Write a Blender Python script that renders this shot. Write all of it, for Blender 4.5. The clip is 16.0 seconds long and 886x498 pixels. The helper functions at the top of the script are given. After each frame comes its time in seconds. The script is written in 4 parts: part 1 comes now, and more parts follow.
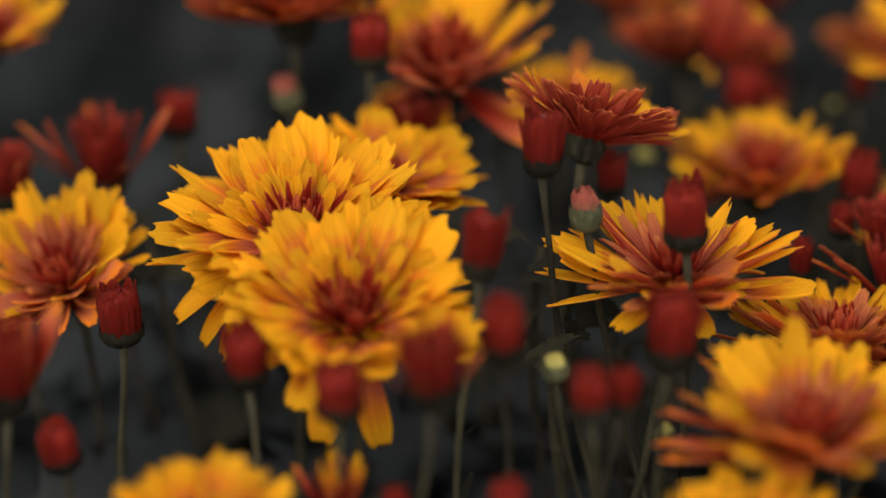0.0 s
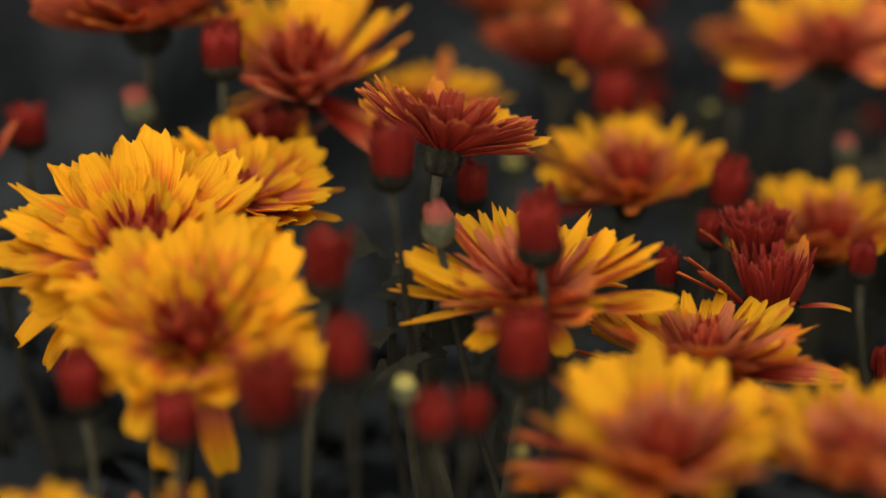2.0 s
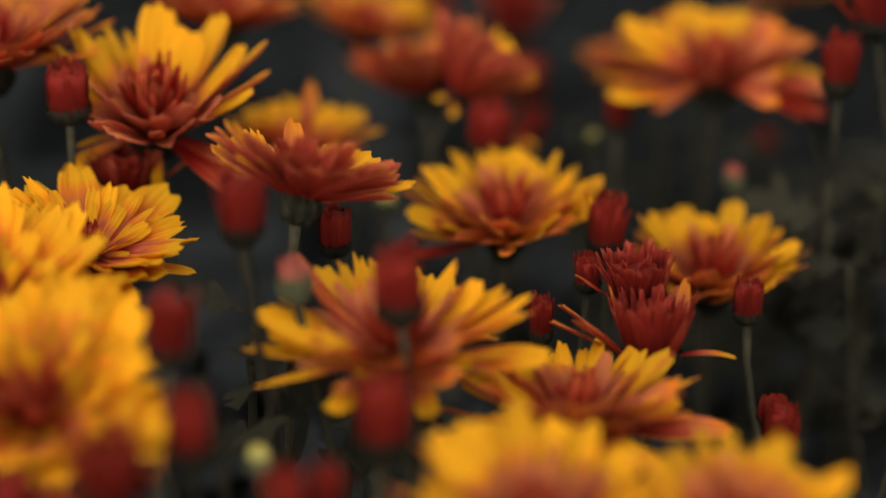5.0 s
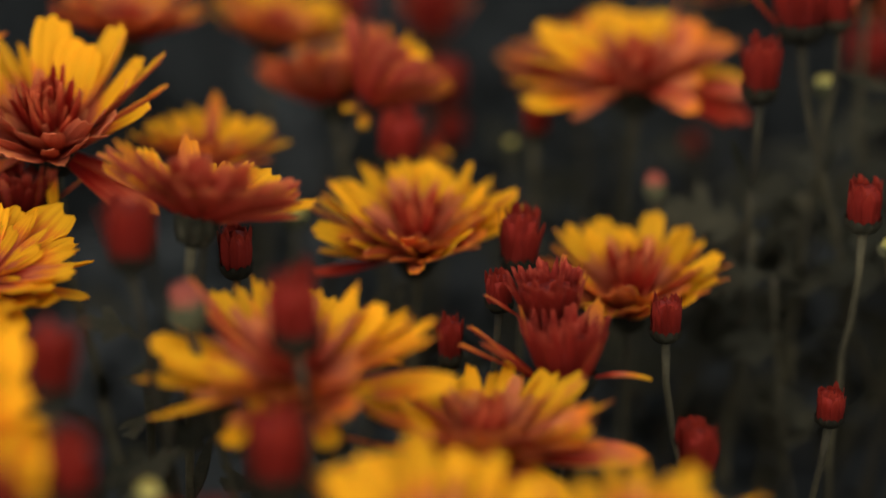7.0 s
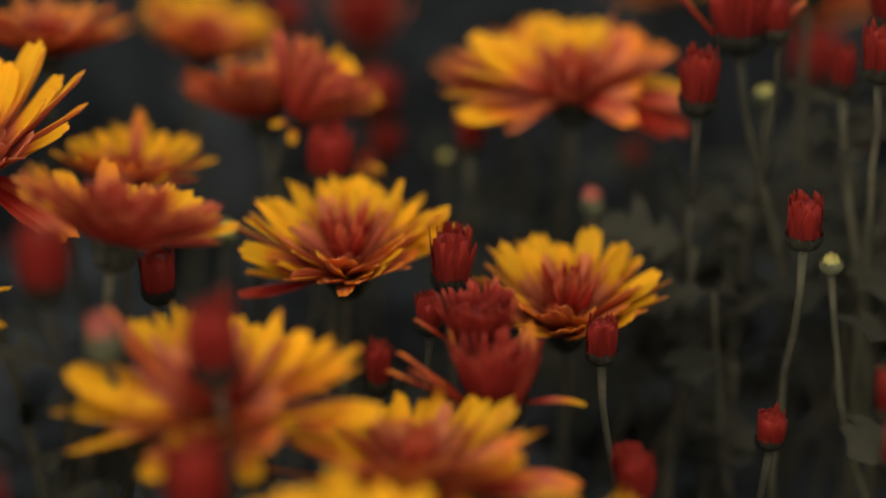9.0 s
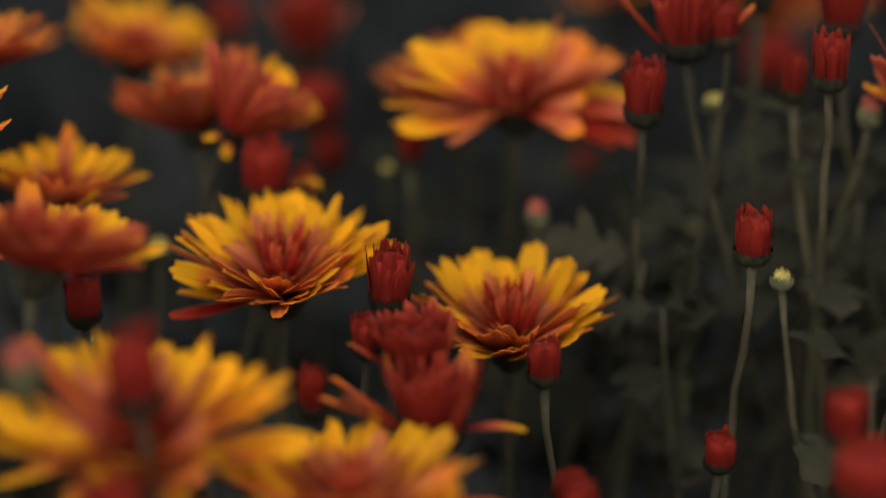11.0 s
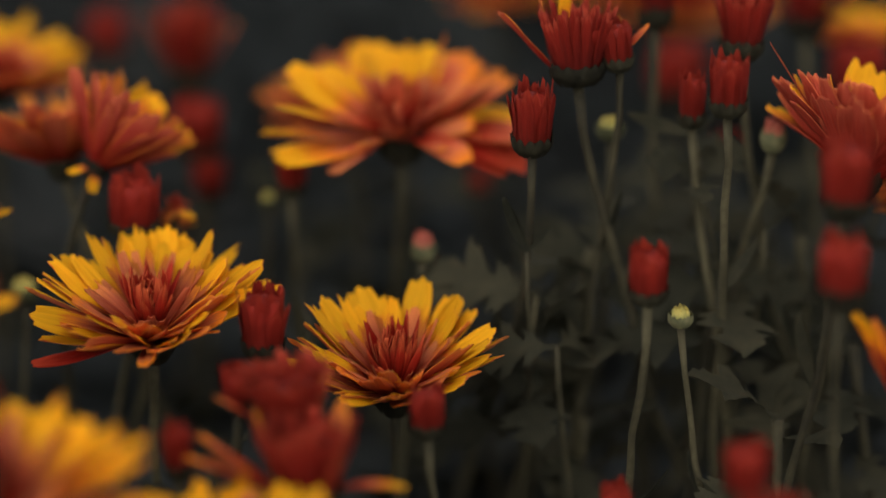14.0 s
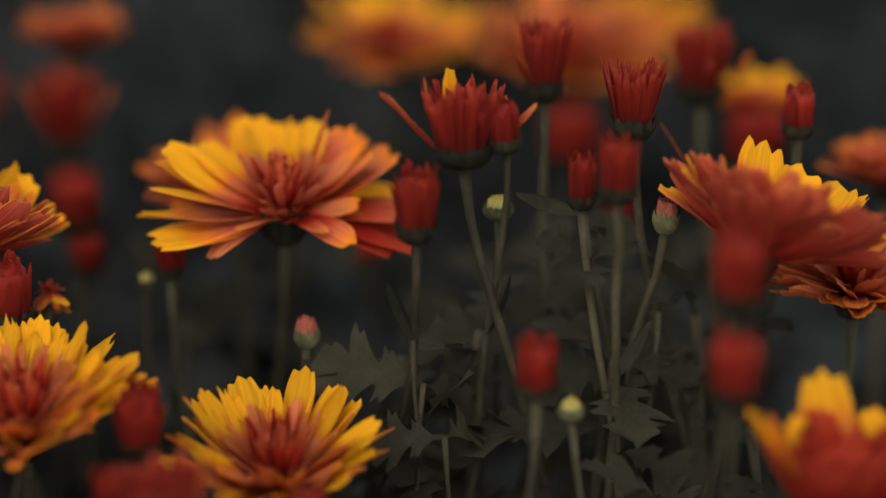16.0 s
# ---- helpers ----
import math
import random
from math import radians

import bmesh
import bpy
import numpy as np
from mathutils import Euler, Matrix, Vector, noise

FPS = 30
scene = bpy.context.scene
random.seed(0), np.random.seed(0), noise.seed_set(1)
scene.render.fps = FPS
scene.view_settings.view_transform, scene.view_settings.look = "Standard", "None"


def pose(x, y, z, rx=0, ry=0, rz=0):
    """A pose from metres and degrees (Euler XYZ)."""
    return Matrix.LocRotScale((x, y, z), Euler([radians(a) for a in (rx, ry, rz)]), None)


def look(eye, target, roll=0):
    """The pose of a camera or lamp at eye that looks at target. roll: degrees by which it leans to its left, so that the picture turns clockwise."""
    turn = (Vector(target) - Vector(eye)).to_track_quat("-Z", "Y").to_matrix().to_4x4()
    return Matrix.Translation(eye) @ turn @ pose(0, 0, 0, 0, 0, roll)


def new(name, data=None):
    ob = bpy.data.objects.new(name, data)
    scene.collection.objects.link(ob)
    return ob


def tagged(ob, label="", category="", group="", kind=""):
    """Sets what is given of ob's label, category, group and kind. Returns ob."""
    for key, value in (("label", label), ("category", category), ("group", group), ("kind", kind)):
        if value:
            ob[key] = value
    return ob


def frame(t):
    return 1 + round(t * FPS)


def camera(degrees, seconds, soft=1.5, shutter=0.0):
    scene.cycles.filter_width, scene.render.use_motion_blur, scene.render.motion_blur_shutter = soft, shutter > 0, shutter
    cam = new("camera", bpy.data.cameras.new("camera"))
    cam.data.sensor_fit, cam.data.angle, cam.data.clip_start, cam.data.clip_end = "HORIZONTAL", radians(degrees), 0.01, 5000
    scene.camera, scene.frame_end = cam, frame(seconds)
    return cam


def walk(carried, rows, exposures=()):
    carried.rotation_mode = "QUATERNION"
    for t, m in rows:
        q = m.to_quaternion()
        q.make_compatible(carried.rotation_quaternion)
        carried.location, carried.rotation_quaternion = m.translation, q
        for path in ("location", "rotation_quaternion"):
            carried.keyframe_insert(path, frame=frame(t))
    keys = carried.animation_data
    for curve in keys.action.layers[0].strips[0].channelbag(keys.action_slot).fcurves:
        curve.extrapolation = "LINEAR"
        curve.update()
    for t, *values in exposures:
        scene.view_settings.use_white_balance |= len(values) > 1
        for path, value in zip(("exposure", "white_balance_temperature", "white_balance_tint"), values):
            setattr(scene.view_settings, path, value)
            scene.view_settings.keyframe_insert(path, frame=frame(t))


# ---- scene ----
cam = camera(18.0, 16.0)
PATH = [
    (0, (-0.0581, -0.1015, 0.6967), (-0.0937, 0.6452, 0.4117), 1.55),
    (0.5, (-0.0518, -0.0951, 0.6955), (-0.0845, 0.6513, 0.4096), 1.52),
    (1, (-0.0440, -0.0864, 0.6966), (-0.0743, 0.6596, 0.4091), 1.39),
    (1.5, (-0.0374, -0.0792, 0.6962), (-0.0646, 0.6670, 0.4093), 1.21),
    (2, (-0.0316, -0.0721, 0.6945), (-0.0540, 0.6740, 0.4068), 1.14),
    (2.5, (-0.0272, -0.0635, 0.6942), (-0.0456, 0.6821, 0.4048), 1.14),
    (3, (-0.0253, -0.0558, 0.6942), (-0.0408, 0.6896, 0.4042), 0.93),
    (3.5, (-0.0220, -0.0497, 0.6936), (-0.0359, 0.6952, 0.4023), 0.72),
    (4, (-0.0204, -0.0395, 0.6950), (-0.0304, 0.7045, 0.4011), 0.74),
    (4.2, (-0.0185, -0.0360, 0.6961), (-0.0280, 0.7080, 0.4023), 0.58),
    (6.3, (-0.0023, -0.0032, 0.7010), (-0.0019, 0.7381, 0.4004), 0.15),
    (6.5, (0.0000, 0.0000, 0.7000), (0.0010, 0.7416, 0.3999), 0.03),
    (7, (0.0056, 0.0074, 0.6997), (0.0075, 0.7478, 0.3968), -0.14),
    (7.5, (0.0085, 0.0154, 0.6998), (0.0132, 0.7554, 0.3958), -0.23),
    (8, (0.0097, 0.0210, 0.7009), (0.0180, 0.7598, 0.3943), -0.27),
    (8.5, (0.0139, 0.0256, 0.7009), (0.0226, 0.7643, 0.3940), -0.44),
    (9, (0.0164, 0.0303, 0.7013), (0.0266, 0.7686, 0.3933), -0.46),
    (11.5, (0.0323, 0.0626, 0.7006), (0.0487, 0.7977, 0.3853), -0.95),
    (12, (0.0363, 0.0690, 0.6992), (0.0551, 0.8031, 0.3818), -1.03),
    (12.5, (0.0407, 0.0766, 0.6988), (0.0609, 0.8100, 0.3798), -1.14),
    (13, (0.0439, 0.0838, 0.6989), (0.0675, 0.8171, 0.3800), -1.11),
    (13.5, (0.0462, 0.0919, 0.6997), (0.0714, 0.8248, 0.3799), -1.14),
    (14, (0.0470, 0.1009, 0.7001), (0.0759, 0.8325, 0.3777), -1.18),
    (14.5, (0.0464, 0.1097, 0.7009), (0.0801, 0.8395, 0.3749), -1.11),
    (15, (0.0507, 0.1184, 0.7036), (0.0894, 0.8480, 0.3777), -1.11),
    (15.5, (0.0544, 0.1258, 0.7088), (0.0999, 0.8553, 0.3835), -1.09),
    (16, (0.0572, 0.1316, 0.7138), (0.1094, 0.8596, 0.3862), -1.00),
]
walk(cam, [(t, look(eye, target, roll)) for t, eye, target, roll in PATH])
# a long lens wide open: the plane of focus passes through this place
FOCUS = (0.8848, 0.5895, 0.2223)
cam.data.dof.use_dof = True
cam.data.dof.aperture_fstop = 2.8

# overcast daylight from above
world = bpy.data.worlds.new("world")
scene.world = world
world.use_nodes = True
sky = world.node_tree.nodes.new("ShaderNodeTexSky")
sky.sky_type, sky.sun_disc, sky.sun_elevation, sky.sun_rotation = "NISHITA", False, radians(55), radians(200)
cloud = world.node_tree.nodes.new("ShaderNodeHueSaturation")
cloud.inputs["Saturation"].default_value = 0.2
world.node_tree.links.new(sky.outputs[0], cloud.inputs["Color"])
world.node_tree.links.new(cloud.outputs[0], world.node_tree.nodes["Background"].inputs[0])
world.node_tree.nodes["Background"].inputs[1].default_value = 0.15
sun = new("sun", bpy.data.lights.new("sun", "SUN"))
sun.data.energy, sun.data.angle, sun.data.color = 0.5, radians(50), (0.98, 0.98, 0.94)
sun.matrix_world = look((0, 0, 5), (0.7, 2.2, 0))
scene.view_settings.exposure = 1.27
LEAF_COUNT = 7000

# ---------------------------------------------------------------- materials
def material(name):
    m = bpy.data.materials.new(name)
    m.use_nodes = True
    nt = m.node_tree
    nt.nodes.clear()
    return m, nt.nodes, nt.links


def ramp(nodes, stops, interpolation="LINEAR"):
    r = nodes.new("ShaderNodeValToRGB")
    r.color_ramp.interpolation = interpolation
    while len(r.color_ramp.elements) < len(stops):
        r.color_ramp.elements.new(0.5)
    for el, (p, c) in zip(r.color_ramp.elements, stops):
        el.position, el.color = p, (*c, 1)
    return r


def math_node(nodes, links, op, a, b=None, c=None, clamp=False):
    n = nodes.new("ShaderNodeMath")
    n.operation, n.use_clamp = op, clamp
    for i, v in enumerate((a, b, c)):
        if v is None:
            continue
        if isinstance(v, (int, float)):
            n.inputs[i].default_value = v
        else:
            links.new(v, n.inputs[i])
    return n.outputs[0]


def petal_material(name, stops, edge=None, edge_width=0.12, glow=0.5, rough=0.6, vary=0.3):
    """Pigment along the petal (base to tip), fine lengthwise veins, thin enough to pass some light."""
    m, nodes, links = material(name)
    out = nodes.new("ShaderNodeOutputMaterial")
    uv = nodes.new("ShaderNodeUVMap")
    uv.uv_map = "petal"
    sep = nodes.new("ShaderNodeSeparateXYZ")
    links.new(uv.outputs[0], sep.inputs[0])
    info = nodes.new("ShaderNodeObjectInfo")
    # veins: noise drawn out along the petal
    comb = nodes.new("ShaderNodeCombineXYZ")
    links.new(math_node(nodes, links, "MULTIPLY", sep.outputs[0], 16.0), comb.inputs[0])
    links.new(math_node(nodes, links, "MULTIPLY", sep.outputs[1], 1.6), comb.inputs[1])
    links.new(math_node(nodes, links, "MULTIPLY", info.outputs["Random"], 40.0), comb.inputs[2])
    vein = nodes.new("ShaderNodeTexNoise")
    vein.inputs["Scale"].default_value, vein.inputs["Detail"].default_value = 1.0, 3.0
    links.new(comb.outputs[0], vein.inputs["Vector"])
    geo = nodes.new("ShaderNodeTexCoord")
    blotch = nodes.new("ShaderNodeTexNoise")
    blotch.inputs["Scale"].default_value, blotch.inputs["Detail"].default_value = 3.0, 2.0
    links.new(geo.outputs["Object"], blotch.inputs["Vector"])
    # where along the petal the pigment turns differs from petal to petal
    shift = math_node(nodes, links, "MULTIPLY_ADD", info.outputs["Random"], 0.16, -0.08)
    vshift = math_node(nodes, links, "MULTIPLY_ADD", vein.outputs[0], 0.5, -0.25)
    bshift = math_node(nodes, links, "MULTIPLY_ADD", blotch.outputs[0], 0.24, -0.12)
    pos = math_node(nodes, links, "ADD", sep.outputs[1], shift)
    pos = math_node(nodes, links, "ADD", pos, vshift)
    pos = math_node(nodes, links, "ADD", pos, bshift, clamp=True)
    col = ramp(nodes, stops)
    links.new(pos, col.inputs[0])
    colour = col.outputs[0]
    if edge:
        across = math_node(nodes, links, "ABSOLUTE", math_node(nodes, links, "SUBTRACT", sep.outputs[0], 0.5))
        wide = math_node(nodes, links, "MULTIPLY_ADD", vein.outputs[0], 0.16, across)
        mask = nodes.new("ShaderNodeMapRange")
        mask.inputs["From Min"].default_value, mask.inputs["From Max"].default_value = 0.58 - edge_width, 0.6
        links.new(wide, mask.inputs["Value"])
        far = math_node(nodes, links, "MULTIPLY", mask.outputs[0], sep.outputs[1], clamp=True)
        mix = nodes.new("ShaderNodeMix")
        mix.data_type = "RGBA"
        links.new(far, mix.inputs["Factor"])
        links.new(colour, mix.inputs["A"])
        mix.inputs["B"].default_value = (*edge, 1)
        colour = mix.outputs["Result"]
    hsv = nodes.new("ShaderNodeHueSaturation")
    tone = math_node(nodes, links, "MULTIPLY_ADD", info.outputs["Random"], vary, 0.75 - vary / 2)
    links.new(math_node(nodes, links, "MULTIPLY_ADD", vein.outputs[0], 0.5, tone), hsv.inputs["Value"])
    links.new(colour, hsv.inputs["Color"])
    colour = hsv.outputs[0]
    bump = nodes.new("ShaderNodeBump")
    bump.inputs["Strength"].default_value, bump.inputs["Distance"].default_value = 0.7, 0.001
    links.new(vein.outputs[0], bump.inputs["Height"])
    b = nodes.new("ShaderNodeBsdfPrincipled")
    b.inputs["Roughness"].default_value = rough
    b.inputs["Specular IOR Level"].default_value = 0.1
    links.new(colour, b.inputs["Base Color"])
    links.new(bump.outputs[0], b.inputs["Normal"])
    tr = nodes.new("ShaderNodeBsdfTranslucent")
    links.new(colour, tr.inputs[0])
    sh = nodes.new("ShaderNodeMixShader")
    sh.inputs[0].default_value = glow
    links.new(b.outputs[0], sh.inputs[1])
    links.new(tr.outputs[0], sh.inputs[2])
    links.new(sh.outputs[0], out.inputs[0])
    return m


def plant_material(name, stops, scale, rough=0.75, glow=0.0, island=False, bump_d=0.0005, gloss=0.3):
    """Leaf, stem or bract: pigment mottled at two scales."""
    m, nodes, links = material(name)
    out = nodes.new("ShaderNodeOutputMaterial")
    tc = nodes.new("ShaderNodeTexCoord")
    n1 = nodes.new("ShaderNodeTexNoise")
    n1.inputs["Scale"].default_value, n1.inputs["Detail"].default_value = scale, 6.0
    n2 = nodes.new("ShaderNodeTexNoise")
    n2.inputs["Scale"].default_value, n2.inputs["Detail"].default_value = scale * 9, 3.0
    links.new(tc.outputs["Object"], n1.inputs["Vector"])
    links.new(tc.outputs["Object"], n2.inputs["Vector"])
    f = math_node(nodes, links, "MULTIPLY_ADD", n2.outputs[0], 0.35, math_node(nodes, links, "MULTIPLY", n1.outputs[0], 0.75))
    if island:
        g = nodes.new("ShaderNodeNewGeometry")
        f = math_node(nodes, links, "ADD", f, math_node(nodes, links, "MULTIPLY_ADD", g.outputs["Random Per Island"], 0.3, -0.15))
    else:
        info = nodes.new("ShaderNodeObjectInfo")
        f = math_node(nodes, links, "ADD", f, math_node(nodes, links, "MULTIPLY_ADD", info.outputs["Random"], 0.3, -0.15))
    col = ramp(nodes, stops)
    links.new(f, col.inputs[0])
    bump = nodes.new("ShaderNodeBump")
    bump.inputs["Strength"].default_value, bump.inputs["Distance"].default_value = 0.5, bump_d
    links.new(n2.outputs[0], bump.inputs["Height"])
    b = nodes.new("ShaderNodeBsdfPrincipled")
    b.inputs["Roughness"].default_value = rough
    b.inputs["Specular IOR Level"].default_value = gloss
    links.new(col.outputs[0], b.inputs["Base Color"])
    links.new(bump.outputs[0], b.inputs["Normal"])
    last = b.outputs[0]
    if glow:
        tr = nodes.new("ShaderNodeBsdfTranslucent")
        links.new(col.outputs[0], tr.inputs[0])
        sh = nodes.new("ShaderNodeMixShader")
        sh.inputs[0].default_value = glow
        links.new(last, sh.inputs[1])
        links.new(tr.outputs[0], sh.inputs[2])
        last = sh.outputs[0]
    links.new(last, out.inputs[0])
    return m


YELLOW, AMBER, PEACH, RUST, RED, DEEP = (0.82, 0.41, 0.010), (0.80, 0.24, 0.016), (0.62, 0.145, 0.06), (0.47, 0.055, 0.02), (0.33, 0.013, 0.005), (0.2, 0.006, 0.003)
FACE = {
    "gold": petal_material("petal_face_gold", [(0.1, RED), (0.27, RUST), (0.46, PEACH), (0.63, AMBER), (0.79, YELLOW)]),
    "mixed": petal_material("petal_face_mixed", [(0.14, RED), (0.29, RUST), (0.44, PEACH), (0.54, AMBER), (0.63, YELLOW)]),
    "mid": petal_material("petal_face_mid", [(0.15, RED), (0.38, (0.4, 0.05, 0.02)), (0.62, (0.52, 0.125, 0.05)), (0.85, (0.66, 0.2, 0.035)), (1.0, (0.74, 0.27, 0.016))]),
    "dusk": petal_material("petal_face_dusk", [(0.08, DEEP), (0.25, RED), (0.45, RUST), (0.66, PEACH), (0.84, AMBER), (0.97, YELLOW)]),
    "pink": petal_material("petal_face_pink", [(0.12, RED), (0.32, (0.44, 0.055, 0.026)), (0.66, (0.56, 0.135, 0.06)), (1.0, (0.7, 0.24, 0.07))]),
    "rim": petal_material("petal_face_rim", [(0.1, RED), (0.25, RUST), (0.45, (0.56, 0.13, 0.06)), (0.8, (0.68, 0.2, 0.06)), (0.94, AMBER)], YELLOW, 0.1),
    "deep": petal_material("petal_face_deep", [(0.1, DEEP), (0.6, RED), (1.0, RUST)]),
    "rust": petal_material("petal_face_rust", [(0.15, DEEP), (0.38, RED), (0.6, RUST), (0.8, PEACH), (0.98, AMBER)]),
}
BACK = {
    "gold": petal_material("petal_back_gold", [(0.1, RUST), (0.4, PEACH), (0.75, AMBER), (0.95, YELLOW)], YELLOW),
    "mixed": petal_material("petal_back_mixed", [(0.1, (0.4, 0.035, 0.016)), (0.4, (0.53, 0.1, 0.05)), (0.75, (0.62, 0.17, 0.075)), (1.0, (0.74, 0.26, 0.06))], YELLOW, 0.1),
    "mid": petal_material("petal_back_mid", [(0.1, RED), (0.45, (0.38, 0.045, 0.018)), (0.75, (0.47, 0.1, 0.042)), (0.97, (0.54, 0.13, 0.05))], AMBER),
    "dusk": petal_material("petal_back_dusk", [(0.05, DEEP), (0.3, (0.28, 0.018, 0.009)), (0.65, (0.36, 0.038, 0.019)), (0.9, (0.42, 0.065, 0.033)), (1.0, (0.54, 0.13, 0.045))], PEACH, 0.05, glow=0.2),
    "pink": petal_material("petal_back_pink", [(0.1, (0.36, 0.03, 0.015)), (0.4, (0.5, 0.1, 0.05)), (1.0, (0.62, 0.18, 0.08))], PEACH, 0.06),
    "rim": petal_material("petal_back_rim", [(0.1, (0.38, 0.03, 0.014)), (0.4, (0.53, 0.1, 0.05)), (0.75, (0.6, 0.16, 0.07)), (1.0, (0.7, 0.23, 0.06))], AMBER, 0.08),
    "deep": petal_material("petal_back_deep", [(0.1, DEEP), (0.7, (0.26, 0.012, 0.006)), (1.0, (0.38, 0.04, 0.02))], RUST, 0.05, glow=0.25),
    "rust": petal_material("petal_back_rust", [(0.1, DEEP), (0.45, (0.25, 0.02, 0.010)), (0.8, (0.31, 0.04, 0.022)), (1.0, (0.42, 0.085, 0.035))], AMBER, 0.07, glow=0.22),
}
INNER_FACE = petal_material("inner_floret_face", [(0.3, DEEP), (0.7, (0.36, 0.014, 0.007)), (1.0, (0.5, 0.05, 0.02))], glow=0.35)
INNER_BACK = petal_material("inner_floret_back", [(0.2, DEEP), (0.65, (0.4, 0.024, 0.011)), (1.0, (0.62, 0.12, 0.04))], RUST, 0.06, glow=0.35)
BUD_RED = petal_material("bud_floret_red", [(0.1, (0.12, 0.008, 0.004)), (0.5, (0.165, 0.010, 0.005)), (0.85, (0.21, 0.014, 0.007)), (1.0, (0.28, 0.028, 0.013))], (0.23, 0.022, 0.012), 0.05, glow=0.25, vary=0.14)
BRUSH = petal_material("brush_floret_red", [(0.1, (0.11, 0.007, 0.004)), (0.5, (0.17, 0.010, 0.005)), (0.85, (0.24, 0.016, 0.008)), (1.0, (0.38, 0.05, 0.024))], (0.28, 0.034, 0.016), 0.06, glow=0.25, vary=0.14)
BUD_PINK = petal_material("bud_floret_pink", [(0.1, (0.2, 0.13, 0.06)), (0.4, (0.31, 0.11, 0.06)), (0.75, (0.36, 0.08, 0.05)), (1.0, (0.4, 0.1, 0.065))], (0.45, 0.24, 0.15), 0.08, glow=0.2)
BUD_CREAM = petal_material("bud_floret_cream", [(0.1, (0.3, 0.28, 0.08)), (0.6, (0.5, 0.42, 0.12)), (0.95, (0.55, 0.42, 0.1))], glow=0.1)
GREEN = plant_material("calyx_green", [(0.3, (0.007, 0.006, 0.004)), (0.55, (0.013, 0.011, 0.006)), (0.75, (0.023, 0.020, 0.011)), (0.95, (0.07, 0.06, 0.036))], 420.0, gloss=0.05)
SEPAL = plant_material("sepal_olive", [(0.3, (0.025, 0.026, 0.011)), (0.55, (0.06, 0.058, 0.026)), (0.85, (0.15, 0.13, 0.06))], 380.0, gloss=0.1)
STEM = plant_material("stem_green", [(0.3, (0.017, 0.014, 0.009)), (0.55, (0.036, 0.030, 0.016)), (0.8, (0.07, 0.058, 0.030))], 60.0, gloss=0.08)
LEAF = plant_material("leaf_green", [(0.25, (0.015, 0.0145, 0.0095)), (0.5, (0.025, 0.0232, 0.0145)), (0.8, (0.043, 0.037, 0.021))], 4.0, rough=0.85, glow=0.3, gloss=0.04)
# leaf colour held far below real green, standing in for shade under the flowers
FOLIAGE = plant_material("foliage_shade_tone", [(0.2, (0.0185, 0.0205, 0.0200)), (0.5, (0.0220, 0.0235, 0.0220)), (0.85, (0.027, 0.0275, 0.0245))], 45.0, rough=0.9, glow=0.08, island=True, gloss=0.06)
SOIL = plant_material("soil", [(0.25, (0.019, 0.019, 0.017)), (0.5, (0.025, 0.025, 0.022)), (0.8, (0.036, 0.034, 0.030))], 14.0, rough=0.95, bump_d=0.01, gloss=0.05)

# ---------------------------------------------------------------- shared meshes


def mesh_of(name, bm, mats, smooth=True):
    me = bpy.data.meshes.new(name)
    bm.to_mesh(me)
    bm.free()
    for m in mats:
        me.materials.append(m)
    if smooth:
        me.shade_smooth()
    return me


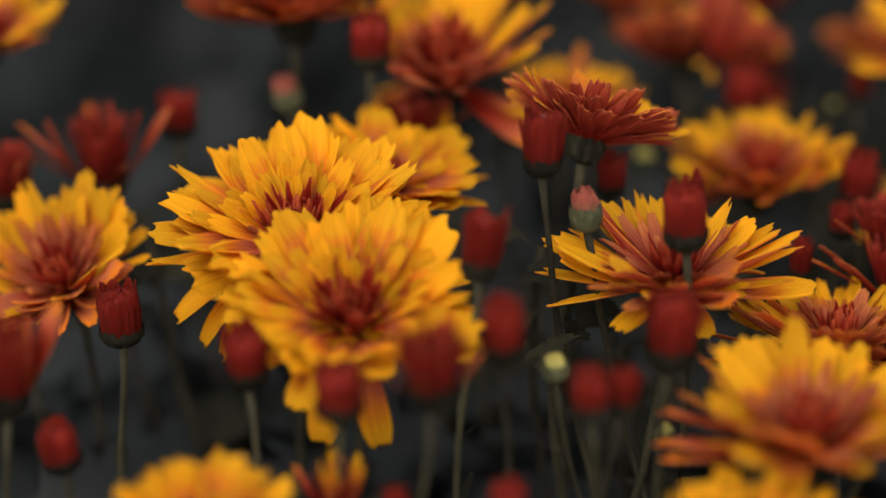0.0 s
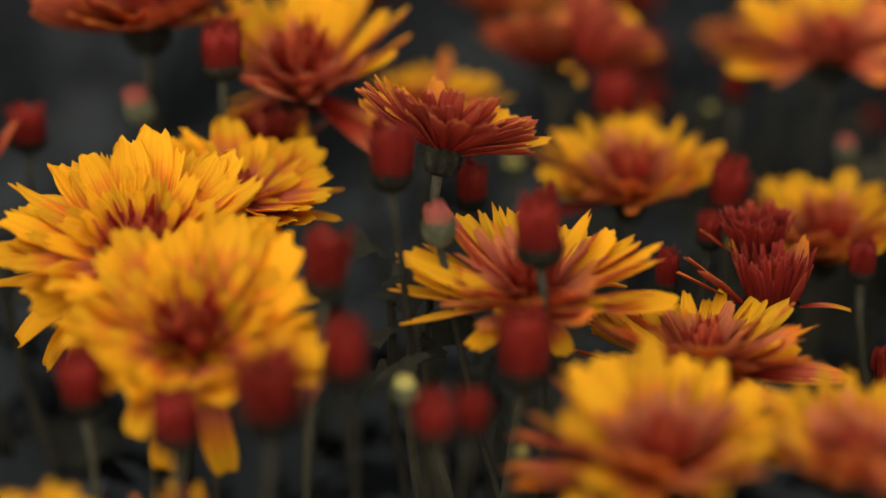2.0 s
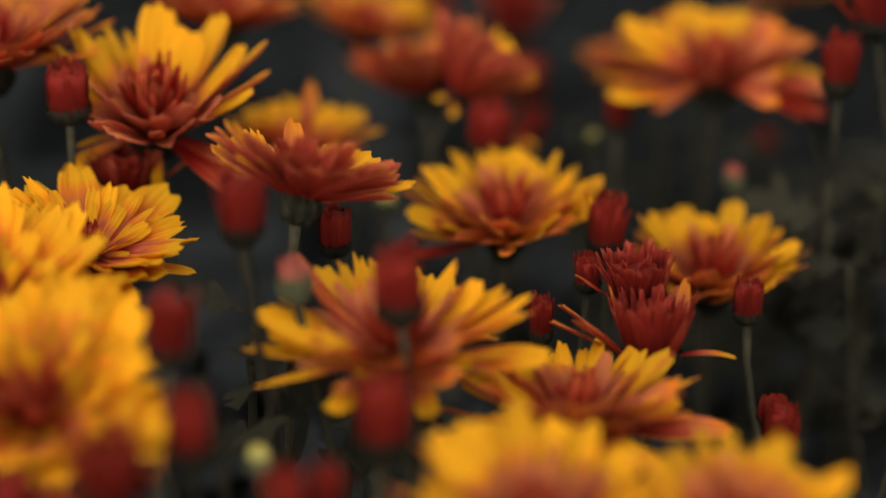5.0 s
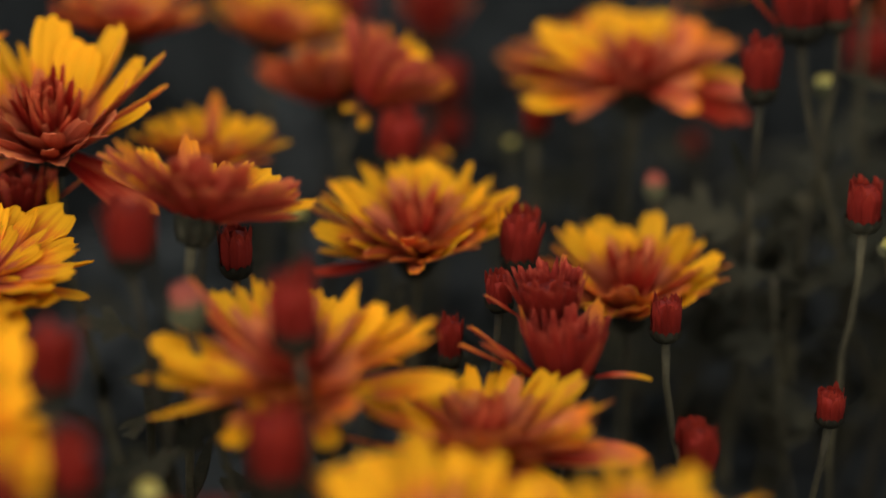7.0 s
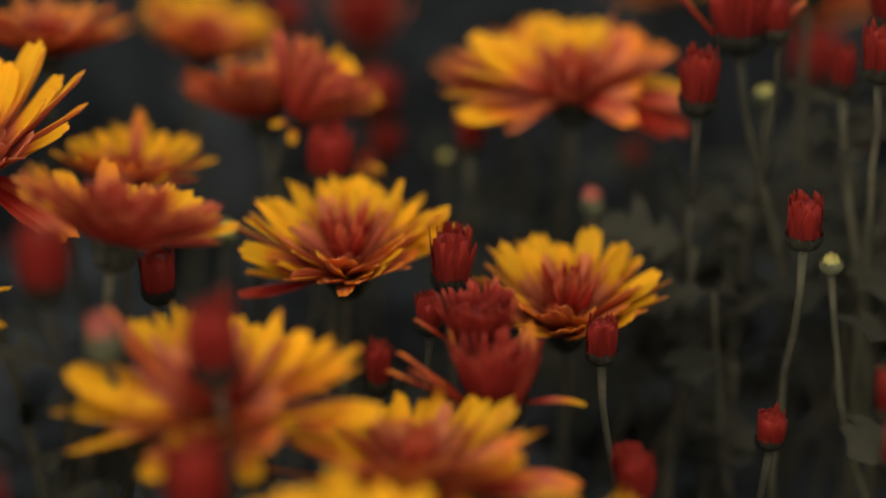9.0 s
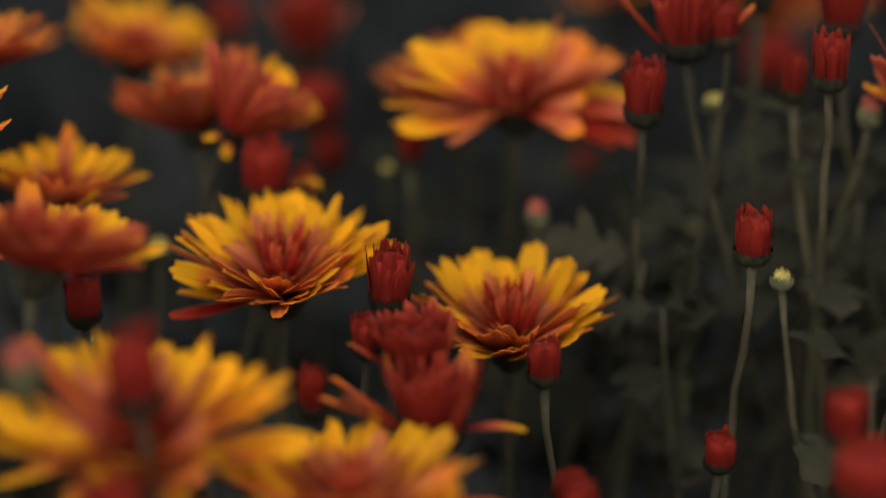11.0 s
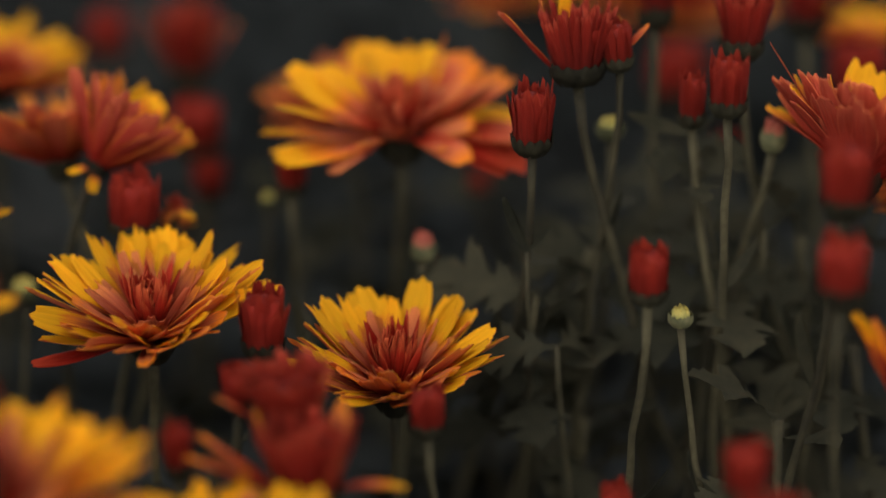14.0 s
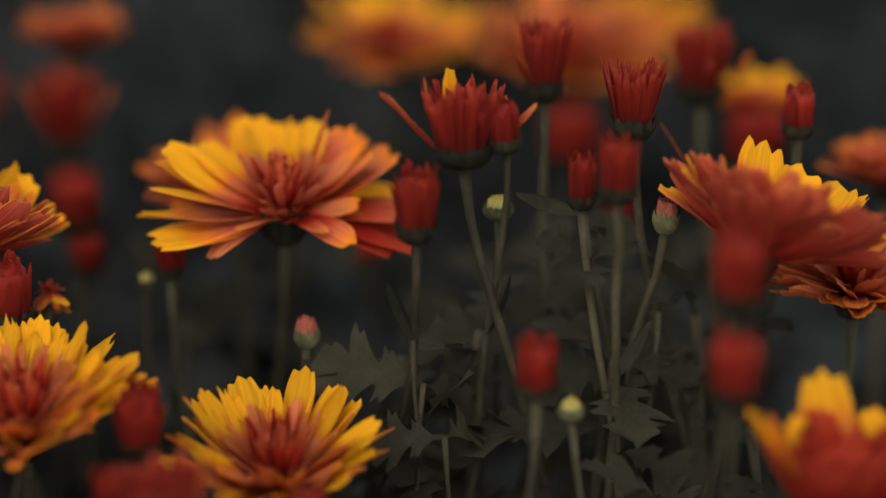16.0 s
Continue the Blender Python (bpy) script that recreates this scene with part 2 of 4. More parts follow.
def add_petal(bm, uvl, place, length, width, profile, bend, cup, twist, teeth, rng, nu=6, nv=10, thick=0.012, mats=(0, 1)):
    """One petal of length along +Y, its face to +Z, as a thin closed sheet: upper face, lower face and rim.
    Two grooves run along it, and its tip is cut into a few unequal teeth."""
    top, low = [], []
    ph = rng.uniform(0, 6.28)
    lobes = rng.choice((2, 3, 3, 4))
    notch = [math.cos(math.pi * lobes * (i / nu) + (0 if lobes % 2 == 0 else math.pi)) * rng.uniform(0.4, 1.0) + rng.uniform(-0.35, 0.35) for i in range(nu + 1)]
    rows = [1 - (1 - j / nv) ** 1.5 for j in range(nv + 1)]
    for v in rows:
        rt, rl = [], []
        w = width * profile(v)
        # bend: the midrib turns by this angle from base to tip
        a = bend * v
        y = length * (math.sin(a) / bend if abs(bend) > 1e-3 else v)
        z = length * ((1 - math.cos(a)) / bend if abs(bend) > 1e-3 else 0)
        for i in range(nu + 1):
            u = i / nu * 2 - 1
            c = cup * (0.5 + 0.5 * v) if cup < 2 else cup * (1 - 0.35 * v)
            # a cross section that is an arc of half-angle c
            sx = w * (math.sin(c * u) / c if c > 1e-3 else u)
            sz = w * ((1 - math.cos(c * u)) / c if c > 1e-3 else 0)
            sz += 0.075 * width * math.cos(u * 8.5) * min(1, 2.5 * v) + 0.06 * width * math.sin(v * 7 + u * 2 + ph)
            tip = (teeth * length * notch[i] * max(0, v - 0.86) / 0.14 - 0.06 * length * abs(u) ** 3 * max(0, v - 0.6) / 0.4)
            t = twist * v
            px, pz = sx * math.cos(t) - sz * math.sin(t), sx * math.sin(t) + sz * math.cos(t)
            yy, zz = y + tip * math.cos(a) - pz * math.sin(a), z + tip * math.sin(a) + pz * math.cos(a)
            th = thick * length * (1.0 - 0.6 * abs(u)) * (1 - 0.5 * v)
            n = Vector((0, -math.sin(a), math.cos(a)))
            p = Vector((px, yy, zz))
            rt.append(bm.verts.new(place @ (p + n * th)))
            rl.append(bm.verts.new(place @ (p - n * th)))
        top.append(rt)
        low.append(rl)

    def quad(vs, uvs, mat):
        f = bm.faces.new(vs)
        f.material_index = mat
        for lp, q in zip(f.loops, uvs):
            lp[uvl].uv = q

    for j in range(nv):
        v0, v1 = rows[j], rows[j + 1]
        for i in range(nu):
            q = [(i / nu, v0), ((i + 1) / nu, v0), ((i + 1) / nu, v1), (i / nu, v1)]
            quad((top[j][i], top[j][i + 1], top[j + 1][i + 1], top[j + 1][i]), q, mats[0])
            quad((low[j][i], low[j + 1][i], low[j + 1][i + 1], low[j][i + 1]), [q[0], q[3], q[2], q[1]], mats[1])
        for i in (0, nu):
            e = [(i / nu, v0), (i / nu, v0), (i / nu, v1), (i / nu, v1)]
            vs = (top[j][i], low[j][i], low[j + 1][i], top[j + 1][i])
            quad(vs if i else vs[::-1], e, mats[1])
    for i in range(nu):
        e = [(i / nu, 1), (i / nu, 1), ((i + 1) / nu, 1), ((i + 1) / nu, 1)]
        quad((top[nv][i], top[nv][i + 1], low[nv][i + 1], low[nv][i]), e, mats[1])


def strap(v):
    """A ray petal: narrow at the base, widest past the middle, rounded at the tip."""
    return (0.30 + 0.70 * math.sin(min(v / 0.7, 1) * math.pi / 2)) * (1 if v < 0.76 else math.sqrt(1 - 0.5 * ((v - 0.76) / 0.24) ** 2))


def lance(v):
    """A more pointed petal."""
    return (0.36 + 0.64 * math.sin(min(v / 0.5, 1) * math.pi / 2)) * (1 if v < 0.5 else math.cos((v - 0.5) / 0.5 * 1.18))


def barrel(v):
    return (0.62 + 0.38 * math.sin(v * 2.6)) * (1 if v < 0.8 else 1 - 0.6 * ((v - 0.8) / 0.2) ** 2)


def quill(v):
    return 0.7 + 0.3 * math.sin(v * 2.4)


def petal_meshes(kind, name, mats, seed, count=6):
    rng = random.Random(seed)
    out = []
    for k in range(count):
        bm = bmesh.new()
        uvl = bm.loops.layers.uv.new("petal")
        if kind == "ray":
            add_petal(bm, uvl, Matrix(), 1.0, (0.1, 0.15, 0.115, 0.135, 0.085, 0.13, 0.11)[k % 7] * rng.uniform(0.93, 1.07), strap if k else lance, rng.uniform(-0.12, 0.4), rng.uniform(0.3, 0.8), rng.uniform(-0.3, 0.3), rng.uniform(0.025, 0.06), rng, nu=8, nv=9)
        elif kind == "droop":
            add_petal(bm, uvl, Matrix(), 1.0, rng.uniform(0.11, 0.15), strap, rng.uniform(-0.6, -0.3), rng.uniform(0.4, 0.9), rng.uniform(-0.3, 0.3), 0.03, rng, nu=8, nv=9)
        elif kind == "inner":
            add_petal(bm, uvl, Matrix(), 1.0, rng.uniform(0.10, 0.135), lance, rng.uniform(0.2, 0.8), rng.uniform(1.1, 1.6), rng.uniform(-0.3, 0.3), 0.06, rng, nu=4, nv=7, thick=0.02)
        else:
            add_petal(bm, uvl, Matrix(), 1.0, rng.uniform(0.10, 0.14), quill, rng.uniform(0.0, 0.5), 2.6, rng.uniform(-0.3, 0.3), 0.08, rng, nu=6, nv=5, thick=0.03)
        out.append(mesh_of(name, bm, mats))
    return out


RAYS = {k: petal_meshes("ray", "petal_" + k, (FACE[k], BACK[k]), 11 + n, 7) for n, k in enumerate(FACE)}
DROOPS = {k: petal_meshes("droop", "drooping_petal_" + k, (FACE[k], BACK[k]), 31 + n, 4) for n, k in enumerate(FACE)}
INNERS = petal_meshes("inner", "inner_petal", (INNER_FACE, INNER_BACK), 51, 5)
QUILLS = petal_meshes("quill", "disc_floret", (INNER_FACE, INNER_BACK), 61, 4)


def floret_meshes(name, mat, profiles, bends, cups, seed):
    """Upright florets of unit length and width for buds and half-open flowers."""
    rng = random.Random(seed)
    out = []
    for k in range(6):
        bm = bmesh.new()
        uvl = bm.loops.layers.uv.new("petal")
        add_petal(bm, uvl, Matrix(), 1.0, 0.5, profiles[k % len(profiles)], rng.uniform(*bends), rng.uniform(*cups), rng.uniform(-0.25, 0.25), rng.uniform(0.03, 0.08), rng, nu=4, nv=6, thick=0.03, mats=(0, 0))
        out.append(mesh_of(name, bm, [mat]))
    return out


FLORETS = {
    "red": floret_meshes("floret", BUD_RED, (barrel, lance, barrel), (0.05, 0.4), (0.2, 0.45), 91),
    "brush": floret_meshes("floret", BRUSH, (lance, quill), (-0.1, 0.3), (0.7, 1.1), 92),
    "pink": floret_meshes("floret", BUD_PINK, (lance, strap), (0.7, 0.95), (0.8, 1.0), 93),
    "cream": floret_meshes("floret", BUD_CREAM, (lance,), (1.1, 1.35), (0.8, 1.0), 94),
}


def frame_of(axis):
    """A turn whose +Z is the given axis."""
    z = Vector(axis).normalized()
    y = Vector((0, 1, 0)) - z * z.y
    y.normalize()
    x = y.cross(z)
    return Matrix(((x.x, y.x, z.x, 0), (x.y, y.y, z.y, 0), (x.z, y.z, z.z, 0), (0, 0, 0, 1)))


def petal_pose(az, elev, r0, h0, roll, s, wide=1.0):
    """Within a flower head (+Z its axis): a petal that starts r0 from the axis and rises by elev degrees."""
    return Matrix.Rotation(az, 4, "Z") @ Matrix.Translation((0, r0, h0)) @ Matrix.Rotation(radians(elev), 4, "X") @ Matrix.Rotation(roll, 4, "Y") @ Matrix.Diagonal((s * wide, s, s * min(1, wide * 1.6), 1))


def add_arms(thing, to, arms, r, size):
    """Single petals that stand out: azimuth (90 to -X, 180 to -Y), rise, length, colouring."""
    for az, rise, f, palette, *w in arms:
        pool = DROOPS[palette[5:]] if palette.startswith("hang_") else RAYS[palette]
        part("petal", pool[int(az) % len(pool)], thing, to @ petal_pose(radians(az), rise, r, 0, 0.15, size * f, 1.12 * w[0] if w else 1.12), "single petal standing away from the rest")


def calyx_mesh(name, r, h, rng, rows=3, flare=0.1, mat=None):
    """A cup closed below with rows of overlapping pointed bracts."""
    bm = bmesh.new()
    n = 14
    rings = []
    prof = [(0.18, -0.12), (0.55, 0.02), (0.85, 0.22), (1.0, 0.5), (0.98, 0.85), (0.86, 0.9)]
    for pr, ph in prof:
        rings.append([bm.verts.new((r * pr * math.cos(a), r * pr * math.sin(a), h * ph)) for a in (2 * math.pi * i / n for i in range(n))])
    for a, b in zip(rings, rings[1:]):
        for i in range(n):
            bm.faces.new((a[i], a[(i + 1) % n], b[(i + 1) % n], b[i]))
    bm.faces.new(rings[0][::-1])
    bm.faces.new(rings[-1])
    for row in range(rows):
        m = 9 + 2 * row
        for i in range(m):
            a = 2 * math.pi * (i + 0.5 * (row % 2)) / m + rng.uniform(-0.1, 0.1)
            w, z0, z1 = r * 0.3, h * (0.0 + 0.2 * row), h * (0.6 + 0.25 * row) + h * rng.uniform(-0.05, 0.08)
            ca, sa = math.cos(a), math.sin(a)
            pts = []
            for f, ww in ((0, 0.75), (0.45, 1.0), (0.8, 0.6), (1.0, 0.05)):
                rr = r * (0.72 + 0.36 * math.sin(min(1, 0.3 * row + f) * 1.5)) + r * flare * f * f
                z = z0 + (z1 - z0) * f
                pts.append([bm.verts.new((rr * ca - s * w * ww * sa, rr * sa + s * w * ww * ca, z)) for s in (-1, 1)] + [bm.verts.new((rr * 1.07 * ca, rr * 1.07 * sa, z))])
            for p, q in zip(pts, pts[1:]):
                bm.faces.new((p[0], p[2], q[2], q[0]))
                bm.faces.new((p[2], p[1], q[1], q[2]))
    return mesh_of(name, bm, [mat or GREEN])


def tube(bm, pts, radii, n=7):
    rings = []
    for k, p in enumerate(pts):
        d = (pts[min(k + 1, len(pts) - 1)] - pts[max(k - 1, 0)]).normalized()
        q = d.to_track_quat("Z", "Y").to_matrix()
        rings.append([bm.verts.new(p + q @ Vector((math.cos(a), math.sin(a), 0)) * radii[k]) for a in (2 * math.pi * i / n for i in range(n))])
    for a, b in zip(rings, rings[1:]):
        for i in range(n):
            bm.faces.new((a[i], a[(i + 1) % n], b[(i + 1) % n], b[i]))
    bm.faces.new(rings[0][::-1])
    bm.faces.new(rings[-1])


def leaf_into(bm, m, length, rng, fold=0.25, droop=0.5):
    """A lobed chrysanthemum leaf along +Y: two pairs of side lobes and a broad end lobe, folded along its midrib."""
    out = [(0.0, 0.025), (0.14, 0.035), (0.22, 0.12), (0.27, 0.24), (0.31, 0.22), (0.35, 0.27), (0.37, 0.12), (0.41, 0.10), (0.48, 0.22), (0.53, 0.38), (0.57, 0.34), (0.61, 0.4), (0.65, 0.33), (0.66, 0.16), (0.71, 0.18), (0.78, 0.29), (0.82, 0.23), (0.88, 0.24), (0.93, 0.13), (1.0, 0.02)]
    mid, sides = [], ([], [])
    ph = rng.uniform(0, 6.28)
    for y, w in out:
        z = -droop * 0.5 * y * y
        mid.append(bm.verts.new(m @ Vector((0, y * length, z * length))))
        for side, s in zip(sides, (-1, 1)):
            ww = w * rng.uniform(0.85, 1.15)
            row = []
            for q in (0.5, 1.0):
                v = ww * q
                row.append(bm.verts.new(m @ Vector((s * v * length, (y + 0.22 * v) * length, (z + fold * v - 0.9 * fold * v * v * 2 + 0.035 * q * math.sin(11 * y + 2 * s + ph)) * length))))
            side.append(row)
    for k in range(len(out) - 1):
        (a, b), (c, d) = sides[1][k], sides[1][k + 1]
        bm.faces.new((mid[k], a, c, mid[k + 1]))
        bm.faces.new((a, b, d, c))
        (a, b), (c, d) = sides[0][k], sides[0][k + 1]
        bm.faces.new((mid[k], mid[k + 1], c, a))
        bm.faces.new((a, c, d, b))


def leaf_mesh(name, length, seed):
    rng = random.Random(seed)
    bm = bmesh.new()
    leaf_into(bm, Matrix(), length, rng, rng.uniform(0.1, 0.45), rng.uniform(0.2, 0.9))
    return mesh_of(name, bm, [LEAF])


LEAVES = [leaf_mesh("leaf", 1.0, 70 + k) for k in range(5)]
BRACTS = []
for k in range(3):
    bm_ = bmesh.new()
    uv_ = bm_.loops.layers.uv.new("petal")
    add_petal(bm_, uv_, Matrix(), 1.0, 0.13, lance, 0.5, 0.9, 0.2, 0.0, random.Random(80 + k), nu=4, nv=6, mats=(0, 0))
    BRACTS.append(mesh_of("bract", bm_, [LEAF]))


def part(name, data, parent, m=None, label=""):
    ob = new(name, data)
    ob.parent = parent
    if m is not None:
        ob.matrix_local = m
    return tagged(ob, label) if label else ob


def stem_points(head, axis, rng, ground=0.0):
    """From under the head down its axis, then bending upright and wandering to the ground."""
    pts = [Vector(head)]
    d = -Vector(axis).normalized()
    p = Vector(head)
    wander = Vector((rng.uniform(-0.28, 0.28), rng.uniform(-0.05, 0.3), 0))
    k = 0
    while p.z > ground and k < 40:
        step = 0.012 if k < 8 else 0.03
        d = (d * 0.72 + (Vector((0, 0, -1)) + wander + Vector((rng.uniform(-0.35, 0.35), rng.uniform(-0.3, 0.3), 0))) * 0.28).normalized()
        p = p + d * step
        pts.append(p.copy())
        k += 1
    return pts


def stemmed(name, label, category, group, head, axis, radius, rng, leaves=2):
    """The thing itself: an empty where the stem meets the ground, with the stem and its leaves."""
    pts = stem_points(head, axis, rng)
    base = Vector((pts[-1].x, pts[-1].y, 0.0))
    thing = tagged(new(name), label, category, group)
    thing.location = base
    bm = bmesh.new()
    radii = [radius * (1.25 if k == 0 else 0.92 + 0.02 * k) * rng.uniform(0.95, 1.08) for k in range(len(pts))]
    tube(bm, [p - base for p in pts], radii)
    stem = part("stem", mesh_of("stem", bm, [STEM]), thing)
    for k in range(leaves):
        i = rng.randrange(4, min(len(pts) - 1, 12))
        p = pts[i] - base
        small = i < 8
        s = rng.uniform(0.011, 0.02) if small else rng.uniform(0.028, 0.042)
        m = Matrix.Translation(p) @ Matrix.Rotation(rng.uniform(0, 6.28), 4, "Z") @ Matrix.Rotation(radians(rng.uniform(10, 60)), 4, "X") @ Matrix.Scale(s, 4)
        part("leaf", rng.choice(BRACTS if small else LEAVES), stem, m)
    return thing, base


def flower(label, head, axis, size, cup=15.0, palette="mixed", seed=1, rings=4, count=19, droop=0.0, centre=1.0, arms=(), wide=1.0, front=1.0, heart=0.85, dull=False):
    """An open double chrysanthemum. head: where the petals join; size: tip to tip; cup: how far the outer petals rise;
    front: how long the petals on its -Y side are; heart: how tall the red heart is; dull: its +X side is peach with
    thin yellow rims, with rust petals between them to stand in for shade."""
    rng = random.Random(seed)
    thing, base = stemmed("chrysanthemum_flower", label, "flower", "open flowers", Vector(head) - Vector(axis).normalized() * size * 0.10, axis, 0.0012, rng)
    to = Matrix.Translation(Vector(head) - base) @ frame_of(axis)
    r0 = size * 0.05
    length = size * 0.5 / max(math.cos(radians(cup)), 0.3) - r0
    steps = [(1.0, 0), (0.94, 8), (0.66, 18), (0.5, 29)][:max(2, rings - 1)]
    for w, (f, up) in enumerate(steps):
        n = max(8, int(count * (1.35 - 0.12 * w)))
        for k in range(n):
            if rng.random() < 0.06:
                continue
            az = 2 * math.pi * (k + 0.5 * (w % 2) + rng.uniform(-0.38, 0.38)) / n
            if not front and w < 2 and math.cos(az) < -0.4:
                continue
            el = cup + up + max(rng.gauss(0, 5.5), -4)
            hang = w == 0 and rng.random() < droop
            pool = DROOPS[palette] if hang else RAYS["pink" if w > 1 and k % 2 and palette == "mixed" else "mid" if w > 1 and palette == "mixed" else palette]
            s = length * f * rng.uniform(0.8, 1.06)
            if math.cos(az) < -0.4 and w < 2:
                s, el = s * front, cup + up + 0.5 * (el - cup - up) + 28 * (1 - front)
            elif math.cos(az) < -0.3:
                s *= 0.55
            if w < 2 and math.cos(az) < -0.35 and palette == "mixed" and not hang and rng.random() < 0.6:
                pool = RAYS["rim"]
            if front < 0.8 and w < 2 and math.cos(az) < -0.4:
                pool = RAYS["pink"]
            # +X side: peach rimmed petals, and rust ones whose colour stands in for shade
            if dull and math.sin(az) < -0.55:
                pool = RAYS["rust" if k % 2 else "rim"]
            part("petal", rng.choice(pool), thing, to @ petal_pose(az, el - (8 if hang else 0), r0 * (1 - 0.12 * w), size * 0.012 * w, rng.gauss(0, 0.3), s, wide * (0.75 if w > 1 and palette == "mixed" else 0.85 if w > 1 else 1.25 if math.cos(az) < -0.4 else 1.0) * rng.uniform(0.8, 1.2)))
    add_arms(thing, to, arms, r0, length)
    soft = "mixed" if palette == "gold" else "pink" if palette in ("mixed", "mid", "rim") else "rust"
    for k in range(14):
        az = 2 * math.pi * (k + rng.uniform(-0.35, 0.35)) / 14
        part("petal", rng.choice(RAYS[soft]), thing, to @ petal_pose(az, cup * 0.7 + 30 + rng.gauss(0, 6), r0 * 0.7, size * 0.025, rng.gauss(0, 0.3), length * rng.uniform(0.4, 0.55) * (0.75 if math.cos(az) < -0.3 else 1.0), 0.85))
    if palette == "gold" and heart > 0.82:
        for k in range(20):
            az = 2 * math.pi * (k + rng.uniform(-0.4, 0.4)) / 20
            part("inner_petal", rng.choice(INNERS), thing, to @ petal_pose(az, cup * 0.7 + 34 + rng.gauss(0, 7), r0 * 0.8, size * 0.035, rng.gauss(0, 0.3), length * rng.uniform(0.42, 0.58) * heart, 0.75))
    for f, el, n in ((0.47, cup * 0.5 + 46, 13), (0.45, 67, 12), (0.44, 77, 10), (0.42, 84, 7)):
        for k in range(int(n * centre)):
            az = 2 * math.pi * (k + rng.uniform(-0.35, 0.35)) / n
            part("inner_petal", rng.choice(INNERS if f > 0.43 else QUILLS), thing, to @ petal_pose(az, el + rng.gauss(0, 6), r0 * 0.6, size * 0.03, rng.gauss(0, 0.3), length * f * heart * rng.uniform(0.75, 1.2), 0.8 / heart ** 0.5))
    for k in range(int(14 * centre)):
        az, rr = k * 2.4, r0 * 0.55 * math.sqrt((k + 0.5) / 14)
        part("disc_floret", rng.choice(QUILLS), thing, to @ petal_pose(az, 86 - 20 * rr / r0, rr, size * 0.03, 0.0, length * rng.uniform(0.16, 0.26), 0.9))
    part("calyx", calyx_mesh("calyx", size * 0.085, size * 0.13, rng), thing, to @ Matrix.Translation((0, 0, -size * 0.11)), "dark green scaly calyx")
    return thing


def half_open(label, head, axis, width, height, seed=1, spread=0, tips=0, arms=(), name="half_open_flower"):
    """A half-opened flower: a brush of upright red florets in a calyx, with some outer petals spread."""
    rng = random.Random(seed)
    thing, base = stemmed(name, label, "flower", "half-open flowers", Vector(head) - Vector(axis).normalized() * height * 0.3, axis, 0.0011, rng)
    to = Matrix.Translation(Vector(head) - base) @ frame_of(axis)
    add_arms(thing, to, arms, width * 0.3, height)
    r = width * 0.36
    for ring, n in ((1.0, 28), (0.75, 17), (0.4, 9)):
        for k in range(n):
            az = 2 * math.pi * (k + rng.uniform(-0.3, 0.3)) / n
            h = height * (1.0 if ring > 0.7 else 0.92) * rng.uniform(0.8, 1.12)
            lean = 90 - math.degrees(math.atan2(width * 0.5 * ring - r * ring * 0.75, height)) + rng.gauss(0, 3)
            w = width * rng.uniform(0.10, 0.17)
            part("floret", rng.choice(FLORETS["brush"]), thing, to @ petal_pose(az, lean, r * ring * 0.75, 0, rng.gauss(0, 0.2), 1.0) @ Matrix.Diagonal((w, h, w, 1)))
    part("floret_core", core_mesh("floret_core", [(r * 0.5, 0), (r * 0.75, height * 0.1), (width * 0.37, height * 0.6), (width * 0.25, height * 0.66)], BRUSH), thing, to)
    for k in range(spread):
        az = 2 * math.pi * (k + rng.uniform(-0.3, 0.3)) / spread
        part("petal", rng.choice(RAYS["rust"]), thing, to @ petal_pose(az, rng.uniform(35, 68), r * 0.9, 0, rng.gauss(0, 0.2), height * rng.uniform(0.8, 1.15), 0.8))
    for k in range(tips):
        az = rng.uniform(0, 6.28)
        part("petal", rng.choice(RAYS["gold"]), thing, to @ petal_pose(az, rng.uniform(60, 80), r * 0.6, 0, rng.gauss(0, 0.2), height * rng.uniform(1.1, 1.3), 0.9), "yellow petal")
    part("calyx", calyx_mesh("calyx", r * 0.84, height * 0.34, rng, flare=0.03), thing, to @ Matrix.Translation((0, 0, -height * 0.28)), "dark green scaly calyx")
    return thing


def core_mesh(name, prof, mat, n=12):
    """The packed inside of a bud or brush: a closed body turned from (radius, height) pairs."""
    bm = bmesh.new()
    uvl = bm.loops.layers.uv.new("petal")
    top = prof[-1][1]
    rings = [[bm.verts.new((r * math.cos(a), r * math.sin(a), h)) for a in (2 * math.pi * i / n for i in range(n))] for r, h in prof]
    for (a, (_, ha)), (b, (_, hb)) in zip(zip(rings, prof), zip(rings[1:], prof[1:])):
        for i in range(n):
            f = bm.faces.new((a[i], a[(i + 1) % n], b[(i + 1) % n], b[i]))
            for lp, q in zip(f.loops, ((i / n, ha), ((i + 1) / n, ha), ((i + 1) / n, hb), (i / n, hb))):
                lp[uvl].uv = (q[0], 0.8 * q[1] / top)
    bm.faces.new(rings[0][::-1])
    bm.faces.new(rings[-1])
    return mesh_of(name, bm, [mat])


